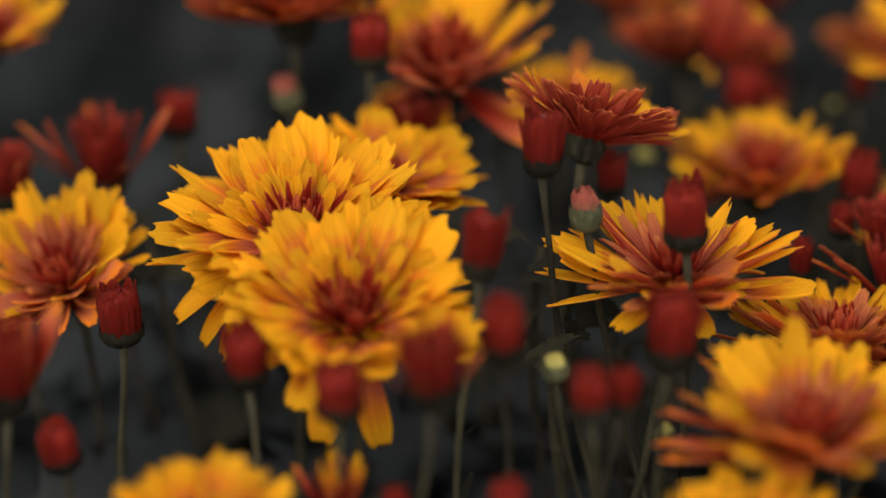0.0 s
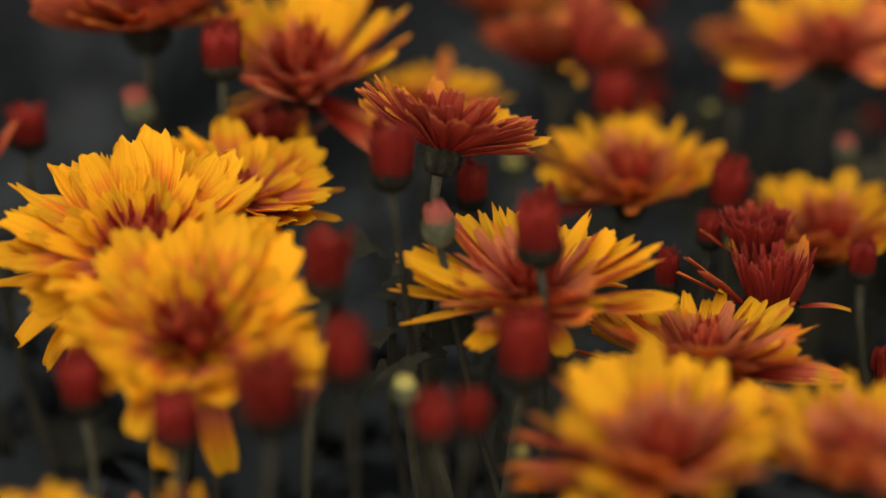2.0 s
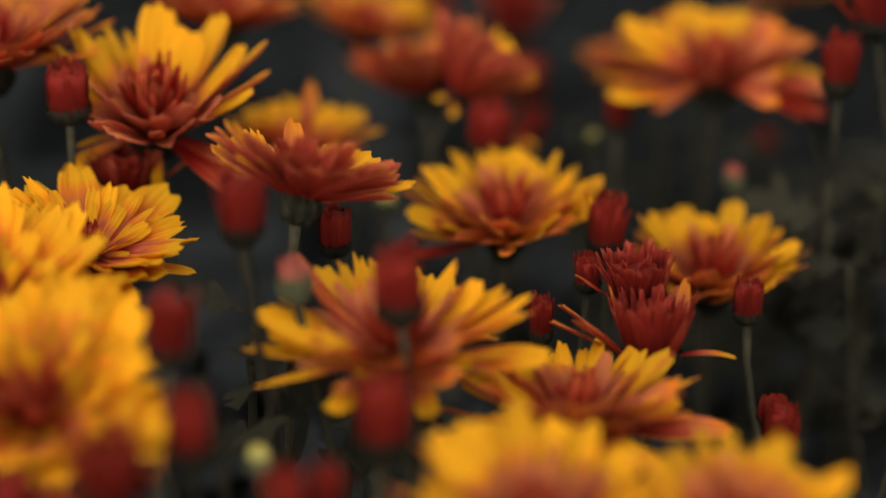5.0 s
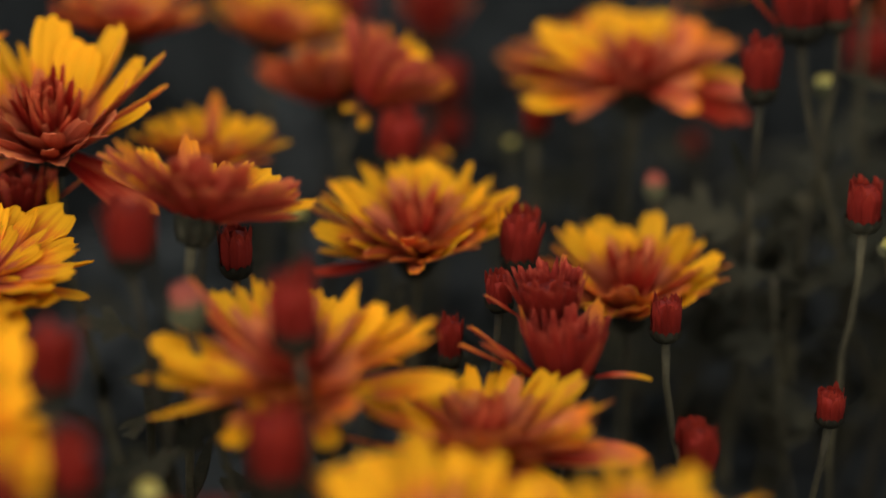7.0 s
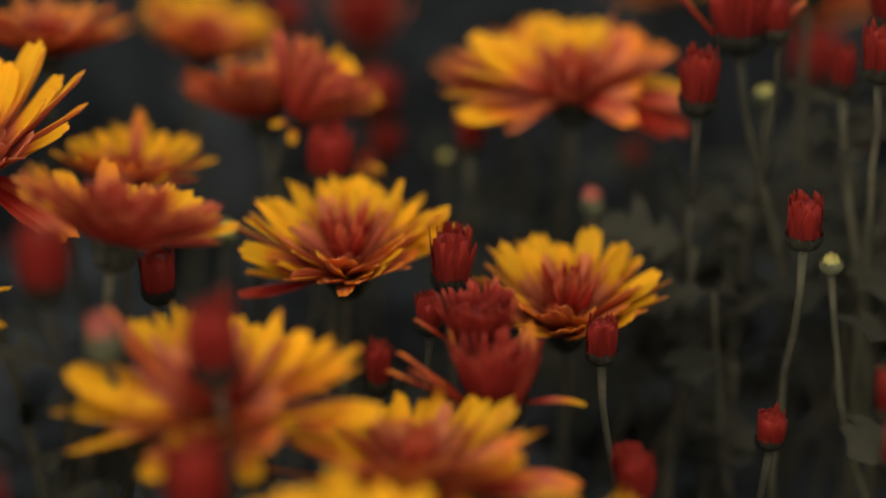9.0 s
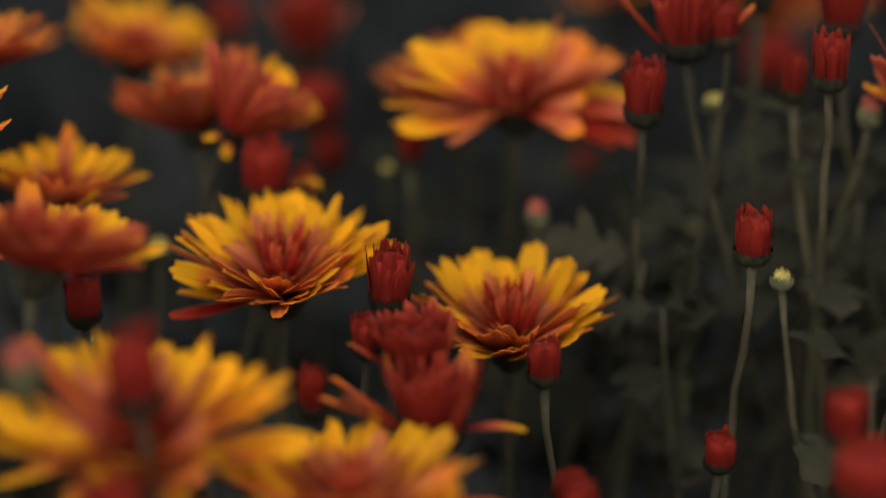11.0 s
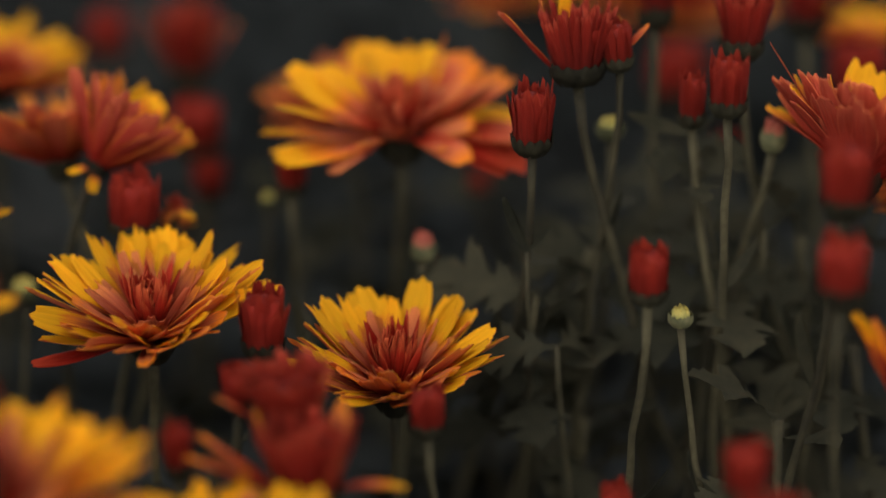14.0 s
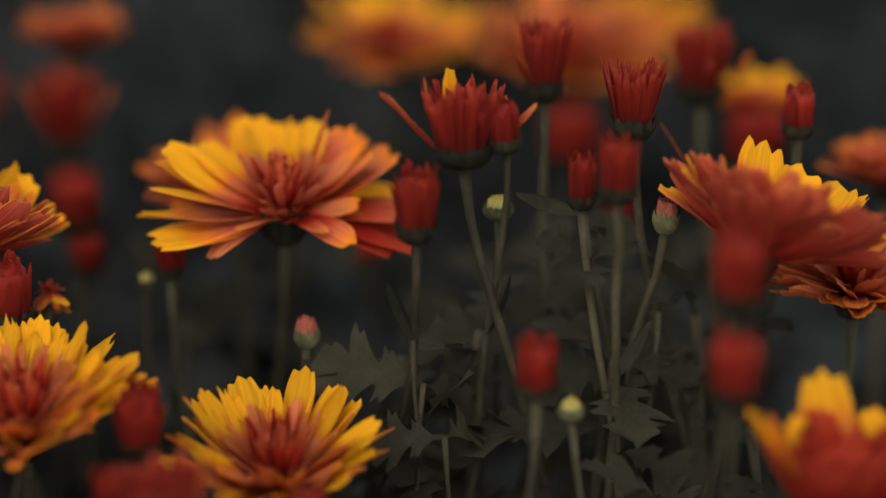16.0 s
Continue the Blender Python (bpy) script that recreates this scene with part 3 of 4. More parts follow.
def bud(label, centre, axis, width, height, kind="red", seed=1, name="flower_bud"):
    """A closed bud: florets packed into a barrel with a ragged top, in a scaly calyx."""
    rng = random.Random(seed)
    axis = Vector(axis).normalized()
    foot = Vector(centre) - axis * height * 0.5
    thing, base = stemmed(name, label, "flower bud", "flower buds", foot, axis, 0.0008 if kind == "cream" else 0.001, rng, 3)
    to = Matrix.Translation(foot - base) @ frame_of(axis) @ Matrix.Rotation(rng.uniform(0, 6.28), 4, "Z")
    r = width * 0.5
    if kind == "red":
        z0, tall, flare = height * 0.14, height * 0.84, rng.uniform(-1, 5)
        part("floret_core", core_mesh("floret_core", [(r * 0.5, z0), (r * 0.78, z0 + tall * 0.2), (r * 0.86, z0 + tall * 0.6), (r * 0.8, z0 + tall * 0.8), (r * 0.3, z0 + tall * 0.86)], BUD_RED), thing, to)
        for ring, n, f, lean in ((0.80, 16, 0.93, flare), (0.70, 14, 1.0, flare - 1), (0.42, 5, 0.94, flare - 4)):
            for k in range(n):
                az = 2 * math.pi * (k + rng.uniform(-0.3, 0.3)) / n
                h = tall * f * rng.uniform(0.82, 1.1)
                w = width * rng.uniform(0.24, 0.36) * (1 if ring > 0.5 else 0.6)
                part("floret", rng.choice(FLORETS["red"]), thing, to @ petal_pose(az, 90 + rng.gauss(0, 3.5) - lean, r * ring, z0, rng.gauss(0, 0.15), 1.0) @ Matrix.Diagonal((w, h, w, 1)))
        part("calyx", calyx_mesh("calyx", r * 0.84, height * 0.27, rng, flare=0.03), thing, to, "dark green scaly calyx")
        return thing
    tall = height * 0.72
    z0 = height - tall
    for ring, n in ((0.8, 12), (0.55, 9), (0.25, 5)):
        for k in range(n):
            az = 2 * math.pi * (k + rng.uniform(-0.25, 0.25)) / n
            h = tall * rng.uniform(0.9, 1.08) * (1.06 - 0.2 * ring)
            w = width * 0.36
            part("floret", rng.choice(FLORETS[kind]), thing, to @ petal_pose(az, 90 + rng.gauss(0, 3) - (6 if kind == "pink" else 14) * ring, r * ring * 0.85, z0, rng.gauss(0, 0.2), 1.0) @ Matrix.Diagonal((w, h, w, 1)))
    part("calyx", calyx_mesh("calyx", r * (0.8 if kind == "pink" else 0.92), height * 0.42, rng, rows=4, flare=-0.08, mat=SEPAL), thing, to, "olive green overlapping sepals")
    return thing


def shoot(label, top, size, count, seed):
    """A flowerless leafy shoot."""
    rng = random.Random(seed)
    thing, base = stemmed("leafy_shoot", label, "shoot", "leafy shoots", top, (rng.uniform(-0.3, 0.3), rng.uniform(-0.3, 0.3), 1), 0.0013, rng, 0)
    az = rng.uniform(0, 6.28)
    for k in range(count):
        az += 2.4
        p = Vector(top) - base - Vector((0, 0, 0.006 * k))
        m = Matrix.Translation(p) @ Matrix.Rotation(az, 4, "Z") @ Matrix.Rotation(radians(rng.uniform(-15, 40) + (30 if k == 0 else 0)), 4, "X") @ Matrix.Rotation(rng.gauss(0, 0.3), 4, "Y") @ Matrix.Scale(size * rng.uniform(0.75, 1.15), 4)
        part("leaf", rng.choice(LEAVES), thing, m)
    return thing


def stalk(label, top, leaves, seed):
    """A slim side shoot with a few set leaves: azimuth (90 to -X), rise, roll in degrees, length, 1 for a narrow leaf or 0 for a lobed one."""
    rng = random.Random(seed)
    thing, base = stemmed("leafy_shoot", label, "shoot", "leafy shoots", top, (rng.uniform(-0.15, 0.15), 0.1, 1), 0.0006, rng, 0)
    for az, rise, roll, length, narrow in leaves:
        m = Matrix.Translation(Vector(top) - base) @ Matrix.Rotation(radians(az), 4, "Z") @ Matrix.Rotation(radians(rise), 4, "X") @ Matrix.Rotation(radians(roll), 4, "Y") @ Matrix.Scale(length, 4)
        part("leaf", rng.choice(BRACTS if narrow else LEAVES), thing, m)
    return thing


# ---------------------------------------------------------------- ground and foliage
def build_ground():
    bm = bmesh.new()
    o = Vector(FOCUS)
    xs = [-60, -20, -6, -2.5] + [-1.5 + 0.1 * i for i in range(31)] + [2.5, 6, 20, 60]
    ys = [-60, -20, -6, -2] + [-1.0 + 0.1 * i for i in range(46)] + [5, 9, 25, 80]
    grid = [[bm.verts.new(Vector((x, y, 0.02 * noise.noise(Vector((x * 6, y * 6, 0))) - 0.012)) - o) for x in xs] for y in ys]
    for j in range(len(ys) - 1):
        for i in range(len(xs) - 1):
            bm.faces.new((grid[j][i], grid[j][i + 1], grid[j + 1][i + 1], grid[j + 1][i]))
    g = new("ground", mesh_of("ground", bm, [SOIL]))
    g.location = o
    tagged(g, "dark bare garden soil under the flower bed", "ground", kind="structure")
    return g


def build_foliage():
    """The dim mass of leaves under the flowers, shade put into their colour: a flat layer near by, upright leaves
    farther back.
    """
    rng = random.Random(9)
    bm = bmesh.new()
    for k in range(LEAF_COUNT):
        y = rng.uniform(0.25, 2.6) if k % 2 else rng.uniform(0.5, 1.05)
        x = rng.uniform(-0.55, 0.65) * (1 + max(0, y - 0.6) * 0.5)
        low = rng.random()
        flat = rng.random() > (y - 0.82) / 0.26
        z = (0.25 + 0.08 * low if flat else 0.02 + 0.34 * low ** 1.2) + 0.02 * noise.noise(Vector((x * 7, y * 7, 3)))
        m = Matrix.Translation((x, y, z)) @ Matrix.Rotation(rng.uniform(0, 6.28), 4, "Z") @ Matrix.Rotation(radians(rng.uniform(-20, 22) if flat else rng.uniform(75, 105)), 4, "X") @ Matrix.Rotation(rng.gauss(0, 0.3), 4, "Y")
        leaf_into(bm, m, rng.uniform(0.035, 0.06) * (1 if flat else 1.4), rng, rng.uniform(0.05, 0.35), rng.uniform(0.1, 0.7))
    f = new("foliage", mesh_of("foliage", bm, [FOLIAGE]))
    tagged(f, "dense lobed leaves coloured dark for the shade under the flowers", "foliage", kind="stuff")


build_ground()
cam.data.dof.focus_object = bpy.data.objects["ground"]
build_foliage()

# ---------------------------------------------------------------- the flowers
flower("large golden chrysanthemum with dark red heart and drooping lower petals", (-0.1147, 0.5847, 0.4113), (0.0059, -0.4872, 0.8733), 0.0737, 14, "gold", 3, rings=5, count=30, wide=1.15, front=0.8, heart=0.95, arms=((163, -30, 0.85, "hang_gold", 1.1), (-160, -32, 0.9, "hang_gold", 1.2), (140, -14, 0.7, "hang_gold", 1.2)), droop=0.1)
flower("full golden double chrysanthemum with a pinkish red heart", (-0.1327, 0.6233, 0.4183), (-0.0416, -0.3638, 0.9306), 0.0803, 15, "gold", 107, rings=5, count=32, wide=1.12, droop=0.2, arms=((98, -6, 1.0, "gold"), (107, -14, 0.98, "hang_gold", 0.9), (116, -24, 0.96, "hang_gold", 0.9), (125, -32, 0.95, "hang_mixed", 0.9), (134, -40, 0.95, "hang_rim"), (143, -48, 0.9, "hang_rim")))
flower("yellow chrysanthemum leaning out behind a fuller bloom", (-0.1105, 0.6621, 0.4231), (0.1679, -0.0695, 0.9834), 0.0640, 12, "gold", 114, rings=4, centre=0.6, heart=0.55, wide=1.2)
flower("yellow and red chrysanthemum with broad loosely set petals", (-0.2023, 0.6450, 0.3946), (-0.3000, -0.4200, 0.8560), 0.0647, 22, "mixed", 121, rings=4, count=20)
flower("yellow chrysanthemum with a dark red heart and loose petals", (-0.0972, 0.7131, 0.4407), (-0.0021, -0.3078, 0.9514), 0.0680, 27, "mixed", 128, rings=3, count=15, droop=0.05, front=0.75, centre=1.5, heart=1.15, arms=((105, -12, 0.75, "hang_gold"), (180, -30, 0.4, "hang_gold"), (-125, -14, 0.9, "rust"), (-115, -10, 0.95, "mixed")))
flower("rust red chrysanthemum seen from below its spread petals", (-0.0539, 0.6540, 0.4429), (0.2100, 0.3936, 0.8950), 0.0560, 21, "dusk", 135, rings=4, count=34, wide=0.75, arms=((30, 62, 0.85, "mid", 1.4), (55, 40, 0.8, "gold", 1.4), (-30, 44, 0.8, "gold", 1.4), (-48, 36, 0.9, "gold", 1.4), (-86, 16, 1.0, "mixed", 1.0)))
flower("yellow tipped red chrysanthemum behind a rust coloured one", (-0.0601, 0.7471, 0.4212), (0.1006, 0.0865, 0.9912), 0.0432, 25, "mixed", 142, rings=3, count=16, arms=((-10, 72, 1.0, "mid"), (-80, 25, 1.1, "gold")))
flower("flat spread yellow chrysanthemum with orange pink inner petals", (-0.0282, 0.6156, 0.4149), (-0.0200, -0.0907, 0.9957), 0.0722, 11, "mixed", 149, rings=4, count=22, droop=0.05, front=0.82, arms=((88, 0, 1.0, "mixed"), (97, -6, 0.95, "mixed"), (62, 30, 1.05, "rust"), (138, -18, 0.62, "gold", 1.3), (-152, -22, 0.5, "gold", 1.7), (-92, -2, 1.05, "gold")))
flower("yellow chrysanthemum with pinkish red inner petals curled upward", (0.0002, 0.7167, 0.4086), (-0.0037, -0.1355, 0.9908), 0.0585, 21, "mixed", 156, heart=1.08, centre=1.3, rings=4, count=30, wide=0.92, front=0.88, arms=((178, 62, 0.34, "pink", 1.9), (155, 54, 0.28, "pink", 1.7), (-160, 54, 0.28, "pink", 1.8), (104, -15, 0.95, "deep", 0.75), (100, -4, 0.85, "mixed"), (-75, 20, 1.05, "mixed"), (-84, 14, 1.08, "mixed")))
flower("yellow chrysanthemum with a deep red tufted heart", (0.0588, 0.7102, 0.3945), (0.0134, -0.1128, 0.9935), 0.0546, 24, "mixed", 77, rings=4, count=30, wide=0.92, centre=1.5, front=0.88, heart=1.22, arms=((172, 36, 0.3, "gold", 1.4), (80, -4, 1.0, "gold")))
flower("broad yellow chrysanthemum with rust coloured outer petals", (0.0179, 0.6160, 0.3966), (-0.0112, 0.1138, 0.9934), 0.0622, 16, "mixed", 163, rings=5, count=27, droop=0.15, arms=((92, -6, 1.15, "rust"), (84, 0, 1.1, "rust"), (-88, -2, 1.2, "rust"), (-94, -8, 1.1, "mixed")))
# drooping rust and deep red petals on the +X side stand in for shade
flower("wide yellow chrysanthemum arching over its stem with red heart", (0.0636, 0.7737, 0.4367), (0.0167, -0.0177, 0.9997), 0.0671, 17, "mixed", 24, rings=3, count=13, centre=1.4, wide=1.6, front=0, heart=0.8, dull=True, arms=((-50, 60, 0.85, "rust", 0.16), (130, 4, 0.68, "hang_pink", 1.5), (144, 12, 0.52, "rim", 1.4), (157, 30, 0.36, "pink", 1.1), (168, 16, 0.36, "rust", 1.3), (178, 34, 0.28, "pink", 1.0), (-172, 14, 0.34, "deep", 1.4), (-162, 28, 0.36, "rust", 1.2), (-150, 14, 0.48, "hang_rust", 1.5), (-136, 8, 0.62, "hang_rust", 1.5), (98, 0, 1.02, "gold", 1.6), (110, -8, 0.98, "gold", 1.7), (119, -12, 0.85, "mixed", 1.7), (-82, 12, 1.0, "hang_mixed", 1.6), (-94, 6, 1.04, "hang_rust", 1.6), (-104, 0, 0.98, "hang_deep", 1.6), (-116, 0, 0.85, "hang_deep", 1.5)))
flower("dull orange chrysanthemum partly hidden behind a yellow one", (0.0502, 0.8328, 0.4179), (-0.0619, -0.0239, 0.9978), 0.0480, 18, "rust", 170, rings=3)
flower("pale orange chrysanthemum with upturned petals and faded rim", (-0.0247, 0.7793, 0.4301), (-0.1413, 0.2728, 0.9516), 0.0455, 30, "mid", 177, rings=3)
flower("pale yellow chrysanthemum with long petals among red ones", (-0.0448, 0.8264, 0.4342), (0.1713, -0.0416, 0.9843), 0.0472, 20, "mixed", 184, rings=3)
flower("half opened rust chrysanthemum seen from behind its calyx", (-0.0140, 0.7597, 0.4362), (0.5779, 0.3072, 0.7561), 0.0335, 48, "rust", 191, rings=3, count=24, wide=0.9, arms=((0, 62, 1.12, "mixed", 1.3), (25, 60, 1.1, "mid", 1.3), (-20, 56, 1.12, "mixed", 1.2), (-45, 48, 1.18, "gold"), (-60, 42, 1.15, "gold"), (120, -55, 0.3, "mixed", 1.3), (-160, -70, 0.3, "mixed", 1.4)))
flower("small wilted yellow bloom hanging under a rust one", (0.0052, 0.7618, 0.4238), (0.0488, 0.5580, 0.8284), 0.0085, -55, "mixed", 198, rings=2, count=9, wide=1.6)
flower("rust red chrysanthemum seen from below with bright yellow tips", (0.1728, 0.7221, 0.4423), (0.3900, 0.4500, 0.8030), 0.0570, 26, "dusk", 205, rings=3, count=32, wide=1.15, arms=((90, 34, 1.28, "rust", 0.05), (12, 66, 1.05, "gold", 1.6), (-10, 64, 0.98, "gold", 1.2), (-22, 62, 0.95, "gold", 1.1), (-34, 58, 1.0, "gold", 1.4), (-52, 42, 1.05, "gold", 1.3), (-64, 34, 1.12, "gold", 1.3), (-76, 24, 1.12, "gold", 1.3), (-60, 50, 1.12, "gold", 1.5), (-70, 42, 1.18, "gold", 1.5), (-80, 34, 1.2, "gold", 1.5), (-88, 28, 1.2, "mixed", 1.4)))
flower("rust coloured chrysanthemum low beneath a larger bloom", (0.2020, 0.7440, 0.4215), (0.0321, 0.0700, 0.9954), 0.0550, 8, "rim", 212, rings=4, count=24, wide=1.1)
flower("half opened yellow chrysanthemum with a broad red base", (0.1816, 0.6627, 0.3998), (0.0243, 0.1060, 0.9941), 0.0338, 56, "deep", 219, rings=3, count=15, wide=1.5, arms=((2, 68, 1.28, "gold", 1.3), (50, 62, 1.0, "mixed", 1.1), (75, 56, 1.1, "mixed", 1.1), (92, 53, 1.25, "gold", 1.2), (-40, 62, 1.05, "gold", 1.1), (-85, 54, 1.1, "mixed", 1.2)))
flower("golden orange chrysanthemum with rust outer petals, petals upturned", (0.0053, 0.5508, 0.3969), (-0.0231, -0.0385, 0.9990), 0.0690, 20, "mixed", 226, rings=5, count=19, arms=((16, 52, 1.0, "mixed", 1.1), (92, 2, 1.05, "rust"), (100, -6, 1.0, "rust"), (80, 12, 1.05, "rust")))
flower("golden chrysanthemum with long upturned petals held high", (0.0516, 0.5479, 0.3992), (0.0337, -0.0125, 0.9994), 0.0580, 23, "mixed", 233, rings=5, count=19)
flower("yellow chrysanthemum low among bare stems", (-0.0101, 0.5095, 0.3827), (-0.0211, -0.0733, 0.9971), 0.0522, 30, "gold", 240, rings=4)
flower("yellow chrysanthemum low over the shaded leaves", (-0.1456, 0.5149, 0.3779), (-0.0211, -0.0733, 0.9971), 0.0462, 34, "gold", 247, rings=4)
half_open("half opened yellow bloom low among the stems", (-0.1138, 0.5445, 0.3751), (-0.0261, 0.0138, 0.9996), 0.0131, 0.0131, 254, spread=5, tips=6)
flower("orange yellow chrysanthemum far behind the golden ones", (-0.2407, 0.7249, 0.4425), (-0.0158, -0.1598, 0.9870), 0.0527, 20, "mixed", 261, rings=3)
flower("orange red chrysanthemum far off with flat petals", (-0.1451, 0.7244, 0.4554), (-0.0205, 0.0170, 0.9996), 0.0712, 15, "mid", 268, rings=4)
flower("faded orange chrysanthemum with dull red underside", (-0.0827, 0.7741, 0.4515), (0.0889, 0.1256, 0.9881), 0.0466, 20, "mid", 275, rings=4)
flower("far yellow orange chrysanthemum behind the red buds", (0.0989, 0.9211, 0.4237), (0.0106, -0.0678, 0.9976), 0.0594, 12, "mixed", 282, rings=3)
flower("far orange chrysanthemum behind a cluster of red buds", (0.1551, 0.9338, 0.4119), (0.0148, -0.0156, 0.9998), 0.0730, 15, "mid", 289, rings=3)
flower("far yellow chrysanthemum above the red buds", (0.1809, 0.9550, 0.4142), (0.0148, -0.0156, 0.9998), 0.0427, 15, "mixed", 296, rings=3)
flower("far pale yellow chrysanthemum between red buds", (0.1956, 0.8497, 0.4270), (0.0216, 0.0713, 0.9972), 0.0331, 25, "mixed", 303, rings=3)
flower("dull pink chrysanthemum behind a larger yellow one", (0.2234, 0.8025, 0.4241), (0.0216, 0.0713, 0.9972), 0.0359, 25, "rust", 310, rings=3)
flower("small dull yellow and red chrysanthemum far back", (0.0055, 0.9100, 0.4328), (0.0283, 0.1577, 0.9871), 0.0350, 24, "rust", 317, rings=3)
half_open("half opened dark red chrysanthemum far back with pale petal", (0.0047, 0.8666, 0.4221), (0.0258, 0.1514, 0.9881), 0.0165, 0.0190, 324, spread=5)
half_open("half opened red chrysanthemum with wide flared petals", (-0.1995, 0.6933, 0.4107), (-0.0261, 0.0138, 0.9996), 0.0206, 0.0206, 331, spread=3, arms=((92, 42, 1.25, "rust"), (-88, 58, 1.3, "rust"), (100, 25, 1.1, "rust")))
half_open("dark red half opened chrysanthemum behind yellow blooms", (-0.1061, 0.7072, 0.4256), (-0.0261, 0.0138, 0.9996), 0.0224, 0.0121, 338, spread=8)
half_open("dark red half opened chrysanthemum with spiky petals", (-0.2265, 0.6808, 0.4094), (-0.0261, 0.0138, 0.9996), 0.0170, 0.0144, 345, spread=5)
half_open("red half opened chrysanthemum with tall upright petals", (-0.2001, 0.5507, 0.4022), (0.0558, 0.0172, 0.9983), 0.0160, 0.0189, 352, spread=2, arms=((-60, 72, 1.35, "rust"), (-100, 80, 1.2, "rust")))
half_open("broad red half opened flower with a few orange petals", (-0.0900, 0.5310, 0.4180), (-0.0261, 0.0138, 0.9996), 0.0181, 0.0154, 359, spread=4, tips=3)
half_open("upper dark red half opened flower of a tight pair", (0.0342, 0.6603, 0.4142), (-0.0409, 0.0463, 0.9981), 0.0210, 0.0119, 366, spread=3)
half_open("lower red half opened flower with long spread petals", (0.0378, 0.6432, 0.4046), (-0.0409, 0.1159, 0.9924), 0.0227, 0.0158, 373, spread=3, arms=((80, 38, 1.35, "rust"), (95, 28, 1.4, "rust"), (108, 40, 1.2, "rust"), (60, 70, 1.15, "mid"), (-60, 72, 1.2, "mid"), (-96, 12, 0.95, "hang_gold")))
half_open("dark red cup shaped flower with one yellow petal", (0.1062, 0.7421, 0.4646), (-0.0189, 0.2125, 0.9770), 0.0200, 0.0154, 380, spread=1, arms=((92, 48, 1.25, "rust"), (20, 82, 1.2, "gold"), (-92, 30, 1.0, "rust"), (70, 74, 1.1, "rust")))
half_open("dark red half opened flower high over the leaves", (0.1303, 0.7833, 0.4643), (0.0618, 0.1548, 0.9860), 0.0134, 0.0156, 387, spread=2)
half_open("broad dark red half opened flower", (0.1482, 0.7537, 0.4652), (0.0618, 0.1548, 0.9860), 0.0163, 0.0143, 394, spread=0)
half_open("dark red half opened flower far off with flared rim", (0.1755, 0.8170, 0.4487), (0.0283, 0.1577, 0.9871), 0.0179, 0.0157, 401, spread=4)
bud("dark red bud with ragged top beside a rust flower", (-0.0659, 0.6137, 0.4561), (0.0082, -0.0194, 0.9998), 0.0116, 0.0190, "red", 408)
bud("red bud half hidden behind a rust coloured flower", (-0.0463, 0.6753, 0.4261), (-0.0241, -0.0211, 0.9995), 0.0093, 0.0141, "red", 415)
bud("dark red bud held above a yellow bloom", (-0.0274, 0.5985, 0.4427), (-0.0725, -0.0243, 0.9971), 0.0126, 0.0202, "red", 422)
bud("red bud standing in front of a yellow bloom", (-0.0303, 0.5678, 0.4221), (0.0244, -0.0188, 0.9995), 0.0138, 0.0211, "red", 429)
bud("red bud with jagged top below a yellow bloom", (-0.1813, 0.6109, 0.4015), (-0.0886, -0.0256, 0.9957), 0.0133, 0.0180, "red", 436)
bud("red bud beneath a large golden bloom", (-0.1402, 0.5625, 0.4112), (-0.0886, -0.0256, 0.9957), 0.0117, 0.0168, "red", 443)
bud("red bud under drooping golden petals", (-0.1139, 0.5406, 0.4126), (-0.0241, -0.0211, 0.9995), 0.0128, 0.0163, "red", 450)
bud("red bud on a tall stem beside golden petals", (-0.0735, 0.5471, 0.4285), (-0.0241, -0.0211, 0.9995), 0.0120, 0.0170, "red", 457)
bud("tall dark red bud against the golden petals", (-0.0803, 0.5743, 0.4409), (0.0405, -0.0182, 0.9990), 0.0111, 0.0190, "red", 464)
bud("small red bud standing among distant blooms", (-0.1792, 0.7090, 0.4282), (-0.0241, -0.0211, 0.9995), 0.0125, 0.0147, "red", 471)
bud("dark red bud before a yellow bloom", (-0.1197, 0.6984, 0.4569), (-0.0241, -0.0211, 0.9995), 0.0128, 0.0169, "red", 478)
bud("red bud low on a leaning stem", (-0.1877, 0.5513, 0.3882), (-0.2468, -0.0437, 0.9681), 0.0114, 0.0139, "red", 485)
bud("small red bud low over bare stems", (-0.0510, 0.5325, 0.4185), (-0.0241, -0.0211, 0.9995), 0.0105, 0.0119, "red", 492)
bud("small pinkish red bud in a close pair", (-0.0419, 0.5465, 0.4136), (0.1051, -0.0169, 0.9943), 0.0078, 0.0128, "red", 499)
bud("red bud low under a golden bloom", (-0.0700, 0.5215, 0.3935), (-0.0241, -0.0211, 0.9995), 0.0105, 0.0098, "red", 506)
bud("dull red bud low among bare stems", (-0.0983, 0.5287, 0.3877), (-0.0241, -0.0211, 0.9995), 0.0071, 0.0085, "red", 513)
bud("green bud with a pink tip on a slim stem", (-0.0538, 0.6163, 0.4369), (-0.1046, -0.0270, 0.9941), 0.0102, 0.0129, "pink", 520)
bud("small pale yellow bud on a slim stem", (-0.0600, 0.5765, 0.4070), (-0.0241, -0.0211, 0.9995), 0.0074, 0.0089, "cream", 527)
bud("tiny pale yellow bud low among stems", (-0.0304, 0.5794, 0.3878), (-0.0241, -0.0211, 0.9995), 0.0057, 0.0063, "cream", 534)
bud("small cream bud behind the rust flower", (-0.0348, 0.7580, 0.4042), (-0.0241, -0.0211, 0.9995), 0.0077, 0.0077, "cream", 541)
